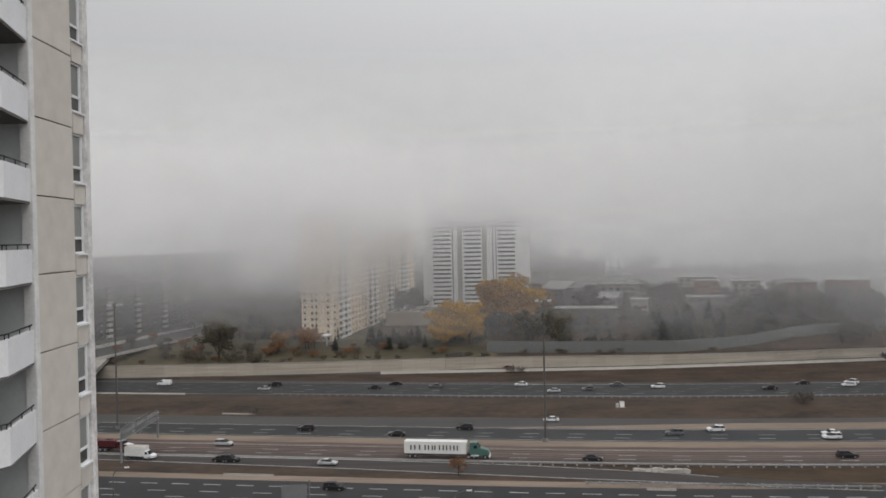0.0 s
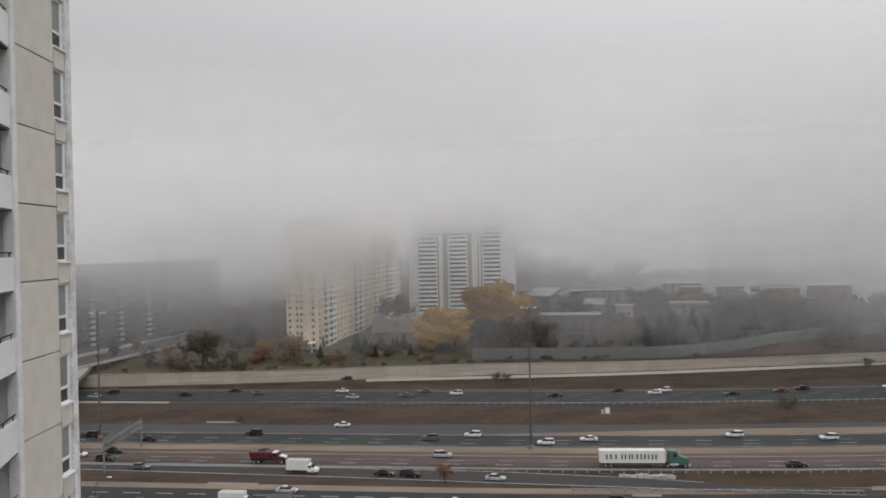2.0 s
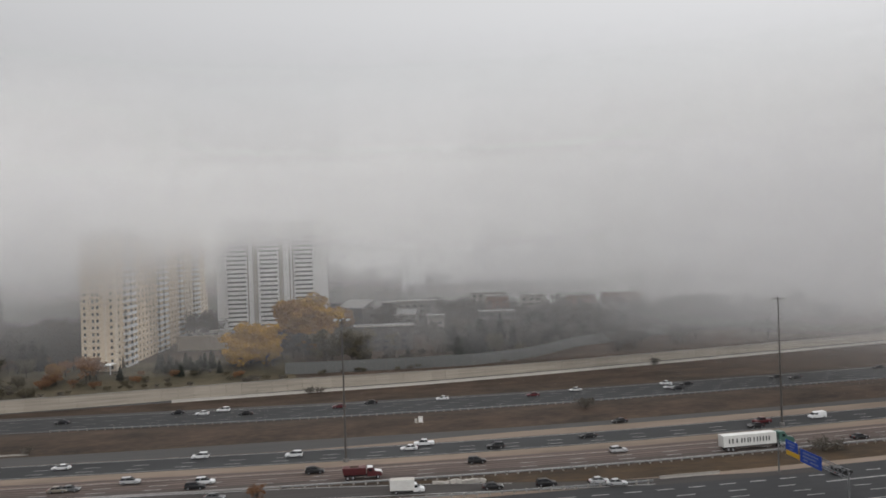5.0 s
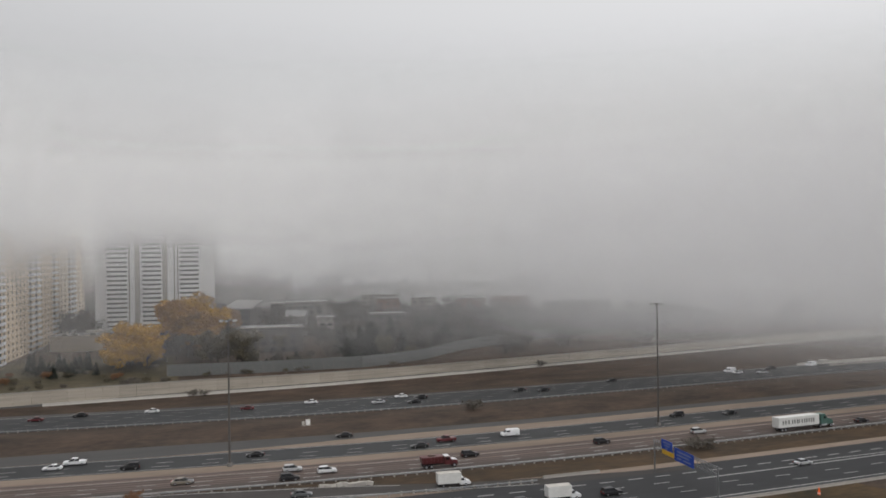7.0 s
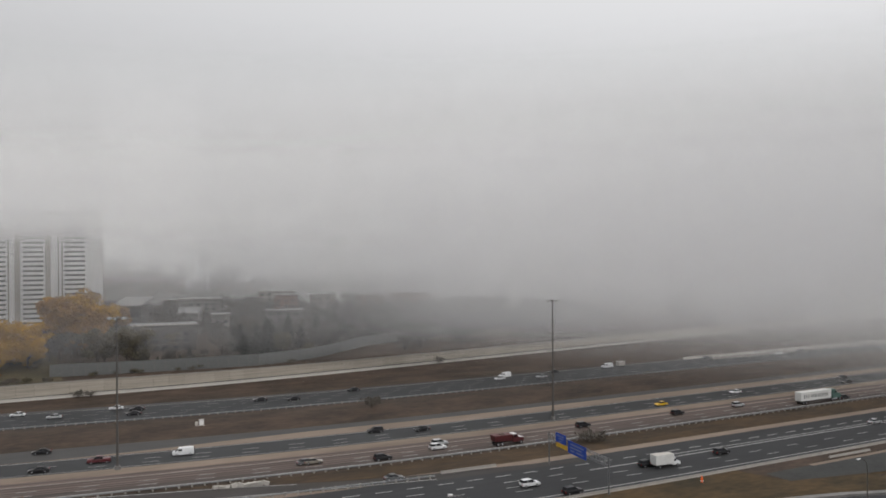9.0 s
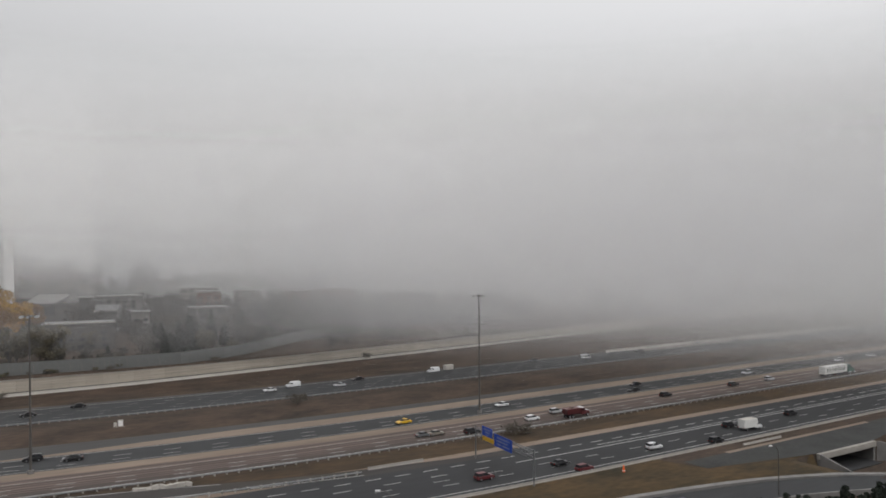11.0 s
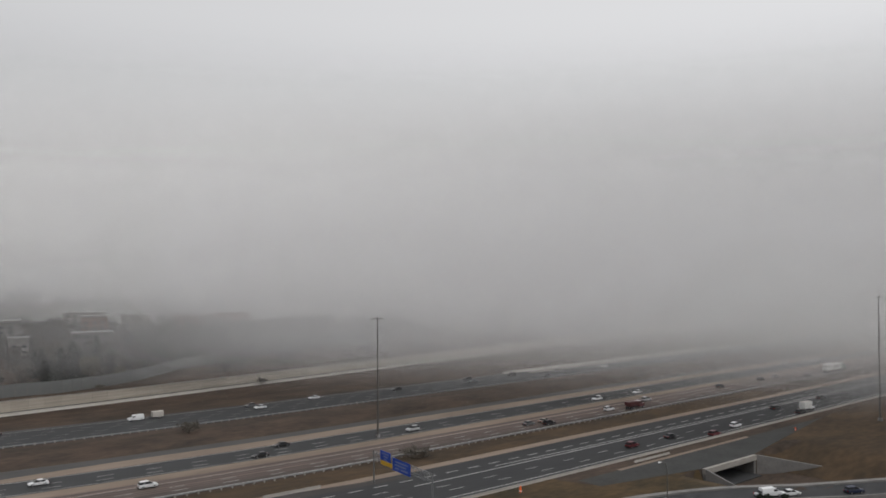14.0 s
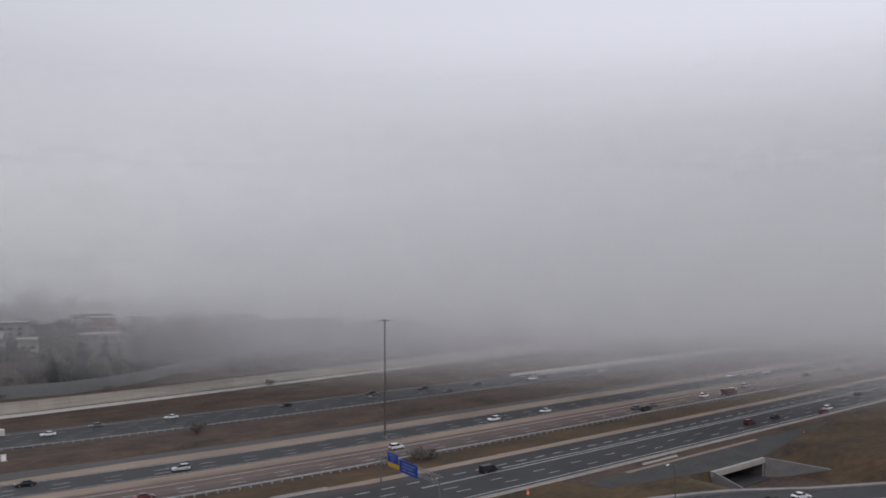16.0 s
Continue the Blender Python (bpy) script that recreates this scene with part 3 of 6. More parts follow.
def white_tower():
    """White tower with three stacks of dark-lined balconies; own axes: x along the front, y away."""
    t = thing("apartment_tower", "tall white apartment tower with three stacks of balconies", "building", look_plan(-11.5, 470, 8, -5))
    F, N, W = 2.4, 27, 60.7
    part("wall", boxes((0, W, 0, 20, -4, N * F), bevel=0.1), TOWER_WHITE, t)
    part("roof", boxes((-0.3, W + 0.3, -0.3, 20.3, N * F, N * F + 0.9)), CONC, t)
    for c, hw in ((10.7, 5.2), (28.1, 4.9), (47.4, 5.0)):
        # a bowed tray: floor slab, parapet in three flats, and the dark glazing behind
        bm = boxes((-hw, hw, -1.4, 0.0, -0.2, 0.0))
        for (ax, ay), (bx, by) in zip(((-hw, -1.3), (-hw * 0.35, -1.75), (hw * 0.35, -1.75)), ((-hw * 0.35, -1.75), (hw * 0.35, -1.75), (hw, -1.3))):
            prism(bm, [(ax, ay), (bx, by), (bx, by + 0.14), (ax, ay + 0.14)], -0.22, 1.2)
        tray = mesh_of(bm, "balcony", TOWER_WHITE)
        dark = mesh_of(boxes((-hw + 0.2, hw - 0.2, -0.08, 0.1, 0.05, F - 0.24)), "balcony_window", GLASS)
        for s in range(N):
            b = part("balcony", tray, None, t)
            b.location = (c, 0, s * F)
            part("balcony_window", dark, None, b)
    for c0, c1 in ((16.5, 17.2), (19.6, 22.2), (33.6, 36.2), (39.4, 40.0), (41.2, 41.8)):
        part("recess", boxes((c0, c1, -0.06, 0.1, -3, N * F - 1)), CONC_LIGHT if c1 - c0 > 1 else CONC, t, "grey vertical joint")
    part("end_wall", boxes((W + 0.02, W + 0.25, 0.3, 19.7, -4, N * F - 0.2)), CONC_LIGHT, t)
    block_facade(t, (W + 0.3, 0, 0), (0, 1), 20, 0, N, F, (5, 14), 1.6, 1.1, WHITE)
    part("podium", boxes((-4, W + 6, -7, -1.9, -4, 7.5), (-3, 14, -7.2, -7.0, 2, 6.0)), CONC_LIGHT, t, "pale concrete podium")
    return t


def dark_slab():
    """Long dark apartment slab with pale balcony stacks."""
    t = thing("apartment_building", "long dark brown apartment slab with pale balcony stacks", "building", look_plan(-172, 372, 6, 74))
    F, N, L = 2.75, 15, 150.0
    SLAB_STACKS = (7, 30, 52, 75, 95, 118, 141)
    part("wall", boxes((0, L, 0, 18, -6, N * F)), BRICK_DARK, t)
    part("roof", boxes((-0.3, L + 0.3, -0.3, 18.3, N * F, N * F + 0.8)), CONC_DARK, t)
    slab = mesh_of(boxes((-1.7, 1.7, -1.5, 0.0, 0.0, 1.3)), "balcony", CONC_LIGHT)
    back = mesh_of(boxes((-1.6, 1.6, -0.05, 0.1, 1.27, 2.6)), "balcony_window", GLASS)
    for s in range(N):
        for c in SLAB_STACKS:
            b = part("balcony", slab, None, t)
            b.location = (c, 0, s * F)
            part("balcony_window", back, None, b)
    block_facade(t, (0, 0, 0), (1, 0), L, 0, N, F, [c for c in range(4, 150, 7) if all(abs(c - k) > 3 for k in SLAB_STACKS)], 1.8, 1.3, BRICK_DARK)
    return t


def far_tower(x, y, w, d, z, n, heading):
    t = thing("apartment_tower", "distant pale apartment tower lost in the fog", "building", look_plan(x, y, z, heading))
    part("wall", boxes((0, w, 0, d, -4, n * 2.75)), WHITE, t)
    part("roof", boxes((-0.2, w + 0.2, -0.2, d + 0.2, n * 2.75, n * 2.75 + 0.7)), CONC, t)
    for c in np.arange(3, w - 1, 5.0):
        part("window_strip", boxes((c - 0.8, c + 0.8, -0.06, 0.05, 0, n * 2.75 - 1)), CONC_DARK, t)
    return t


cream_building()
white_tower()
dark_slab()
far_tower(138, 690, 8, 14, 10, 17, 0)
far_tower(149, 694, 6, 14, 10, 16, 0)


def low_building(x, y, w, d, h, heading, wall_material, label, roof_pitch=0.0, wide=2.0, windows=True, band=True):
    """A house or low block with a door, windows in rows and a flat or gabled roof."""
    z = hill(x, y)
    t = thing("house", label, "house", look_plan(x, y, z, heading))
    part("wall", boxes((0, w, 0, d, -3, h)), wall_material, t)
    bm = bmesh.new()
    if roof_pitch:
        e = 0.5
        a = [bm.verts.new(v) for v in ((-e, -e, h), (w + e, -e, h), (w + e, d + e, h), (-e, d + e, h))]
        b = [bm.verts.new(v) for v in ((-e, d / 2, h + roof_pitch), (w + e, d / 2, h + roof_pitch))]
        for f in ((a[0], a[1], b[1], b[0]), (a[2], a[3], b[0], b[1]), (a[1], a[2], b[1]), (a[3], a[0], b[0]), (a[3], a[2], a[1], a[0])):
            bm.faces.new(f)
    else:
        box(bm, -0.3, w + 0.3, -0.3, d + 0.3, h, h + 0.5)
    part("roof", bm, ROOF_GREY if windows else CONC_DARK, t, "pale grey roof")
    if band:
        part("fascia", boxes((-0.55, w + 0.55, -0.62, -0.5, h + 0.1, h + 0.5)), CONC_LIGHT, t, "pale painted roof edge")
    if not windows:
        part("parapet", boxes((-0.4, w + 0.4, -0.4, -0.31, h - 0.4, h + 1.0)), wall_material, t)
        return t
    pane = mesh_of(boxes((-wide / 2, wide / 2, -0.06, 0.08, 0, 1.4)), "window", GLASS)
    storeys = max(1, int(h // 2.9))
    for s in range(storeys):
        for c in np.arange(2.5, w - 1.5, wide + 2.4):
            p = part("window", pane, None, t)
            p.location = (c, 0, s * 2.9 + 0.9)
    part("door", boxes((w / 2 - 0.5, w / 2 + 0.5, -0.08, 0.05, 0, 2.1)), DARK, t)
    return t


def shed_roof_hall(x, y, heading):
    """A white school-like hall whose ribbed roof slopes towards the valley."""
    z = hill(x, y)
    t = thing("hall", "brown brick hall with a pale ribbed sloping roof", "house", look_plan(x, y, z, heading))
    part("wall", boxes((0, 14, 0, 17, -3, 17)), BRICK_DARK, t)
    bm = bmesh.new()
    lo = [bm.verts.new(v) for v in ((-0.6, -0.8, 17.0), (14.6, -0.8, 17.0), (14.6, 17.5, 20.4), (-0.6, 17.5, 20.4))]
    hi = [bm.verts.new(v.co + Vector((0, 0, 0.5))) for v in lo]
    bm.faces.new(hi)
    for a in range(4):
        bm.faces.new((lo[a], lo[(a + 1) % 4], hi[(a + 1) % 4], hi[a]))
    roof = part("roof", bm, ROOF_GREY, t, "pale grey sloping roof")
    for u in np.arange(0.5, 14, 2.6):
        bm = bmesh.new()
        tube(bm, (u, -0.8, 17.6), (u, 17.4, 21.0), 0.16, 0.16, 5)
        part("rib", bm, CONC_LIGHT, roof)
    for u in np.arange(1.2, 12, 3.4):
        part("window", boxes((u, u + 2.0, -0.08, 0.08, 12.0, 15.2)), GLASS, t)
        part("window", boxes((u, u + 2.0, -0.08, 0.08, 6.5, 9.5)), GLASS, t)
    return t


shed_roof_hall(52.0, 447, -29)
# x, y, width, depth, height, heading, walls, roof pitch, label: from the yellow trees along the slope
for x, y, w, d, h, hd, mt, pitch, lab in (
        (51.8, 390.6, 29, 10, 11.5, -10, BRICK_DARK, 0, "dark brick two-storey block with white window bays"),
        (80.6, 473.2, 7, 9, 17, -10, BRICK_DARK, 0, "brown brick block with a white roof edge"),
        (96.4, 511, 25, 12, 13.5, -12, CONC_DARK, 0, "long grey block with a flat pale roof"),
        (85.5, 458, 11, 11, 11, -24, CONC_DARK, 3.2, "grey house with a folded pale gabled roof"),
        (99.5, 438.8, 9, 10, 11.2, -13, CONC, 0, "small grey house among bare trees"),
        (128, 436.5, 19.3, 10, 12.3, -17.6, CONC_DARK, 0, "grey terraced houses with a white roof edge"),
        (148, 488.3, 14, 10, 16.8, -17.5, BRICK_RED, 0, "red brick houses with white bays and a white roof edge"),
        (173, 495.7, 16, 10, 15.6, -20, CONC, 0, "grey terraced houses with flat roofs on the slope"),
        (200.6, 485.2, 17.6, 10, 15.5, -23.4, BRICK_RED, 0, "red brick terraced houses with a white roof edge"),
        (212.3, 518, 13, 10, 15, -23, CONC_LIGHT, 0, "pale terraced houses high on the slope"),
        (234.9, 508.4, 25, 11, 14.3, -26, BRICK_RED, 0, "red brick terraced houses fading into the fog"),
        (150, 530, 24, 11, 15, -18, CONC, 0, "grey terraced houses fading into the fog"),
        (-108, 468, 18, 10, 5, 20, CONC_LIGHT, 2.0, "small white house beside the slip road"),
        (-129, 483, 16, 10, 5, 15, CONC_LIGHT, 2.0, "small white house beside the slip road")):
    low_building(x, y, w, d, h, hd, mt, lab, pitch)
low_building(-31, 438, 32, 22, 6.6, -8, STUCCO2, "low cream podium hall with a flat grey roof", windows=False, band=False)
for k, c in enumerate((4, 8.5, 17, 24)):
    pc = thing("ventilation_box", "pale metal box on the podium roof", "roof unit", look_plan(-31, 438, hill(-31, 438), -8) @ pose(c, 6 + 2 * (k % 2), 7.1))
    part("casing", boxes((0, 2.6, 0, 1.6, 0, 1.2), bevel=0.08), CONC_LIGHT, pc)
    part("grille", boxes((0.3, 2.3, -0.04, 0.0, 0.3, 0.9)), CONC_DARK, pc)


# ---- road on the embankment and its bridge end ----
def ribbon(name, pts, width, material, label, z_up=0.05):
    bm = bmesh.new()
    rows = []
    for k, p in enumerate(pts):
        a, b = Vector(pts[max(0, k - 1)]), Vector(pts[min(len(pts) - 1, k + 1)])
        d = (b - a).normalized()
        n = Vector((-d.y, d.x, 0)) * width / 2
        v = Vector(p) + Vector((0, 0, z_up))
        rows.append((bm.verts.new(v - n), bm.verts.new(v + n)))
    for r, s in zip(rows, rows[1:]):
        bm.faces.new((r[0], s[0], s[1], r[1]))
    bmesh.ops.recalc_face_normals(bm, faces=bm.faces)
    if bm.faces[:][0].normal.z < 0:
        bmesh.ops.reverse_faces(bm, faces=bm.faces)
    return tagged(new(name, mesh_of(bm, name, material)), label, "road", kind="structure")


ribbon("road", [(-201, 150, 7.2), (-171, 270, 7.2), (-152, 340, 7.3), (-138, 378, 8.2), (-120, 440, 8.9), (-102, 500, 9.3), (-82, 560, 9.6)], 22, ASPHALT_OLD, "grey asphalt road on an embankment rising to a bridge")
ribbon("road", [(-225, 150, 7.2), (-196, 270, 7.2), (-177, 345, 7.3), (-163, 384, 8.2), (-145, 446, 8.9), (-126, 506, 9.3), (-106, 566, 9.6)], 22, ASPHALT_OLD, "grey asphalt road on an embankment rising to a bridge")


def path_barrier(pts, h, material, label, wide=0.4):
    bm = bmesh.new()
    for a, b in zip(pts, pts[1:]):
        d = (Vector(b) - Vector(a))
        d.z = 0
        d.normalize()
        n = Vector((-d.y, d.x, 0)) * wide / 2
        lo = [bm.verts.new(Vector(v) + s * n) for v, s in ((a, -1), (b, -1), (b, 1), (a, 1))]
        hi = [bm.verts.new(v.co + Vector((0, 0, h))) for v in lo]
        bm.faces.new(hi)
        for k in range(4):
            bm.faces.new((lo[k], lo[(k + 1) % 4], hi[(k + 1) % 4], hi[k]))
    bmesh.ops.recalc_face_normals(bm, faces=bm.faces)
    return tagged(new("barrier", mesh_of(bm, "barrier", material)), label, "barrier", kind="structure")


for dx, dy in ((25.5, -2), (2.5, 2), (0.5, 2.5), (-21, 8)):
    path_barrier([(-215 + dx, 150 + dy, 7.1), (-185 + dx, 270 + dy, 7.1), (-166 + dx, 340 + dy, 7.1), (-152 + dx, 378 + dy, 8.0), (-133 + dx, 440 + dy, 8.7), (-118 + dx, 490 + dy, 9.1)],
                 1.2, CONC_LIGHT, "pale concrete parapet of the bridge road")
bm = bmesh.new()
box(bm, -14, 42, -190, 0, 5.4, 7.1)
deck = tagged(new("bridge_deck", mesh_of(bm, "bridge_deck", CONC)), "concrete bridge deck over the highway", "bridge", kind="structure")
deck.matrix_basis = pose(-182, 336, 0, 0, 0, 195 - 180)
bm = bmesh.new()
box(bm, -13, 41, -3, 0, -0.2, 5.4)
abut = tagged(new("bridge_abutment", mesh_of(bm, "bridge_abutment", CONC_DARK)), "weathered concrete bridge abutment", "bridge", kind="structure")
abut.matrix_basis = pose(-182, 335, 0, 0, 0, 15)

# noise fence on the hill
FENCE = [(18, 353), (56, 349), (98, 346), (118, 352), (131, 358), (157, 372.5), (190, 382), (214, 390), (260, 402), (320, 418)]


def noise_fence():
    f = thing("noise_fence", "grey-green noise fence of boards between posts", "fence", kind="structure")
    for (ax, ay), (bx, by) in zip(FENCE, FENCE[1:]):
        n = max(1, int(math.hypot(bx - ax, by - ay) / 4))
        for k in range(n):
            p, q = k / n, (k + 1) / n
            a = Vector((ax + (bx - ax) * p, ay + (by - ay) * p, 0))
            b = Vector((ax + (bx - ax) * q, ay + (by - ay) * q, 0))
            L = (b - a).length
            z = hill(a.x, a.y)
            o = part("board", boxes((0.1, L - 0.1, -0.06, 0.06, -0.5, 4.9)), NOISE_WALL, f)
            o.matrix_basis = pose(a.x, a.y, z, 0, 0, math.degrees(math.atan2((b - a).y, (b - a).x)))
            o = part("post", boxes((-0.13, 0.13, -0.13, 0.13, -0.5, 5.1)), CONC_DARK, f)
            o.location = (a.x, a.y, z)
    return f


noise_fence()


# ---- the underpass and the side street ----
def street_z(x):
    return max(hill(x, street_y(x)), -1.5) + 0.1


ribbon("street", [(x, street_y(x), street_z(x)) for x in range(-160, 331, 10)], 11, ASPHALT, "dark asphalt side street past the underpass", 0.12)
for s, w, m, lab in ((-6.2, 0.5, CONC_DARK, "concrete kerb wall of the side street"), (6.9, 1.7, CONC_DARK, "grey concrete pavement beside the side street")):
    path_barrier([(x, street_y(x) + s, street_z(x) - 2.2) for x in range(-160, 331, 10)], 2.75, m, lab, w)


def slip_low(x):
    return float(np.interp(x, (160, 182, 195, 215, 250, 300), (128.5, 124.0, 121.3, 120.4, 127, 136))) - mid(x)


strip("slip_road", 160, 300, slip_low, -72.6, 0.03, RAMP_GREY, "grey asphalt slip road beside the collector road")
strip("shoulder", 176, 240, -73.4, -71.9, 0.045, GRAVEL, "tan gravel edge of the slip road")
jersey("barrier", 186, 202, -70.2, 0.5, CONC, "short concrete barrier beside the slip road")


def grass_patch(x0, x1, low, high, material, label):
    """A patch of grass that follows the ground."""
    bm = bmesh.new()
    rows = []
    x = x0
    while x <= x1:
        a, b = low(x), high(x)
        rows.append([bm.verts.new((x, a + (b - a) * k / 8, hill(x, a + (b - a) * k / 8) + 0.10 * min(k, 1))) for k in range(9)])
        x += 4
    for r, q in zip(rows, rows[1:]):
        for k in range(8):
            bm.faces.new((r[k], q[k], q[k + 1], r[k + 1]))
    return tagged(new("verge", mesh_of(bm, "verge", material, True)), label, "grass", kind="structure")


grass_patch(88, 192, lambda x: street_y(x) + 7.6, lambda x: mid(x) - 67.3 if x < 158 else mid(x) + slip_low(x) - 0.3, RUSTY_BANK, "rusty and dull green grass bank beside the side street")
HILL_GRASS = mat("olive_hill_grass", (0.050, 0.046, 0.028), 1.0, 0.4, 0.10, 0.7, 0.6, rgb2=(0.092, 0.074, 0.045), stretch=(0.5, 1, 1))
grass_patch(-142, 22, lambda x: wall_y(x) + 0.6, lambda x: wall_y(x) + 62, HILL_GRASS, "olive and brown grass on the hill above the retaining wall")
grass_patch(225, 330, lambda x: street_y(x) + 7.6, lambda x: mid(x) + slip_low(x) - 0.3, VERGE, "rusty brown grass bank beyond the underpass")
up = thing("underpass", "concrete underpass portal with a dark opening", "underpass", pose(206, mid(206) - 86.5, 0, 0, 0, -1.0), kind="structure")
part("header", boxes((-12.6, 12.8, -0.8, 0.2, -1.35, 0.12), bevel=0.06), CONC, up)
part("side_wall", boxes((-12.6, -11.6, -0.5, 18, -6.2, -1.36)), CONC_DARK, up)
part("side_wall", boxes((11.8, 12.8, -0.5, 18, -6.2, -1.36)), CONC_DARK, up)
part("back_wall", boxes((-11.6, 11.8, 17, 18, -6.2, -1.7)), CONC_DARK, up)
part("soffit", boxes((-11.6, 11.8, 0.2, 17, -1.9, -1.5)), CONC_DARK, up)
part("floor", boxes((-11.6, 11.8, -3, 17, -6.3, -5.0)), ASPHALT, up)
for sx, ex, ey, et, th in ((-12.6, -10.2, -9.5, -3.6, 0.5), (12.8, 27.0, -13.0, -3.2, 0.6)):
    bm = bmesh.new()
    v = [bm.verts.new(p) for p in ((sx, -0.8, -6), (ex, ey, -6), (ex, ey, et), (sx, -0.8, 0.1), (sx + th, -0.8, -6), (ex + th, ey, -6), (ex + th, ey, et), (sx + th, -0.8, 0.1))]
    for f in ((0, 1, 2, 3), (7, 6, 5, 4), (3, 2, 6, 7), (1, 5, 6, 2), (0, 3, 7, 4)):
        bm.faces.new([v[i] for i in f])
    bmesh.ops.recalc_face_normals(bm, faces=bm.faces)
    part("wing_wall", bm, CONC_DARK, up)


LAMP_GLASS = mat("frosted_lamp_glass", (0.42, 0.42, 0.41), 0.4, 0.1, 1.0, 8.0, 0)


# ---- high-mast lights, street lamps, sign gantries ----
def high_mast(x, y, h=37.5):
    m = thing("high_mast_light", "tall grey steel high-mast light with a ring of lamps", "street lamp", pose(x, y, 0), "high-mast lights")
    part("footing", tube(bmesh.new(), (0, 0, -0.1), (0, 0, 0.9), 0.75, 0.7, 12), CONC_DARK, m)
    bm = bmesh.new()
    tube(bm, (0, 0, 0.9), (0, 0, h * 0.5), 0.32, 0.22, 12)
    tube(bm, (0, 0, h * 0.5), (0, 0, h), 0.22, 0.14, 12)
    part("pole", bm, POLE, m)
    bm = bmesh.new()
    for k in range(12):
        a, b = k * math.tau / 12, (k + 1) * math.tau / 12
        tube(bm, (1.1 * math.cos(a), 1.1 * math.sin(a), h - 0.3), (1.1 * math.cos(b), 1.1 * math.sin(b), h - 0.3), 0.07, 0.07, 5)
    for k in range(4):
        a = k * math.tau / 4
        tube(bm, (0, 0, h - 0.2), (1.9 * math.cos(a), 1.9 * math.sin(a), h - 0.3), 0.06, 0.06, 5)
    part("lamp_ring", bm, POLE, m)
    head = mesh_of(boxes((-0.36, 0.36, -0.24, 0.24, -0.45, 0.05), bevel=0.08), "lamp_head", LAMP_GLASS)
    for k in range(6):
        a = k * math.tau / 6 + 0.2
        o = part("lamp_head", head, None, m)
        o.matrix_basis = pose(1.9 * math.cos(a), 1.9 * math.sin(a), h - 0.2, 0, 0, math.degrees(a))
    return m


mast = high_mast(25.9, 216.0)
for x, y, k in ((153.3, 211.0, 1.0), (-96.5, 241.0, 0.98), (297.5, 118.0, 1.14)):
    copy_thing(mast, pose(x, y, 0) @ Matrix.Scale(k, 4))


def street_lamp(x, y, z, h, turn):
    m = thing("street_lamp", "grey street lamp with a curved arm", "street lamp", pose(x, y, z, 0, 0, turn), "street lamps")
    bm = bmesh.new()
    tube(bm, (0, 0, 0), (0, 0, h * 0.82), 0.13, 0.09, 8)
    pts = [(0, 0, h * 0.82), (0.25, 0, h * 0.9), (0.8, 0, h * 0.96), (1.7, 0, h * 0.995), (2.5, 0, h)]
    for a, b in zip(pts, pts[1:]):
        tube(bm, a, b, 0.075, 0.07, 6)
    part("pole", bm, POLE, m)
    part("lamp_head", boxes((2.3, 3.2, -0.17, 0.17, h - 0.06, h + 0.14), bevel=0.05), OFFWHITE, m)
    return m


def sign_gantry():
    g = thing("sign_gantry", "steel sign gantry with blue and amber motorway signs", "road sign", pose(118, 155, 0, 0, 0, -8) @ pose(0, -155, 0))
    bm = bmesh.new()
    for z in (6.2, 7.7):
        for x in (0.5, 1.4):
            tube(bm, (x, 141, z), (x, 168, z), 0.09, 0.09, 6)
    for k in range(18):
        y = 141 + 1.5 * k
        tube(bm, (0.5, y, 6.2), (0.5, y + 1.5, 7.7), 0.05, 0.05, 5)
        tube(bm, (1.4, y, 7.7), (1.4, y + 1.5, 6.2), 0.05, 0.05, 5)
        tube(bm, (0.5, y, 7.7), (1.4, y + 1.5, 7.7), 0.05, 0.05, 5)
    part("truss", bm, STEEL, g)
    for y in (140.6, 168.2):
        bm = bmesh.new()
        tube(bm, (0.95, y, 0), (0.95, y, 8.1), 0.17, 0.13, 10)
        part("post", bm, STEEL, g)
    a = part("sign_panel", boxes((0.2, 0.32, 158.4, 163.4, 6.8, 9.1), bevel=0.03), BLUE_SIGN, g, "blue sign panel with white lettering bars")
    for y0, y1, z0, z1 in ((159.2, 162.6, 8.35, 8.65), (159.6, 161.8, 7.7, 8.0), (160.4, 161.6, 7.1, 7.35)):
        part("lettering_bar", boxes((0.17, 0.19, y0, y1, z0, z1)), SIGN_TEXT, a)
    part("sign_panel", boxes((0.2, 0.32, 157.6, 163.2, 5.75, 6.75), bevel=0.03), GOLD_SIGN, g, "amber sign panel")
    c = part("sign_panel", boxes((0.2, 0.32, 149.0, 157.3, 5.5, 8.4), bevel=0.03), BLUE_SIGN, g, "large blue sign panel with white lettering bars")
    for y0, y1, z0, z1 in ((150.0, 156.0, 7.55, 7.9), (151.0, 156.2, 6.8, 7.15), (150.2, 153.4, 6.05, 6.4), (154.2, 156.0, 6.05, 6.4)):
        part("lettering_bar", boxes((0.17, 0.19, y0, y1, z0, z1)), SIGN_TEXT, c)
    return g


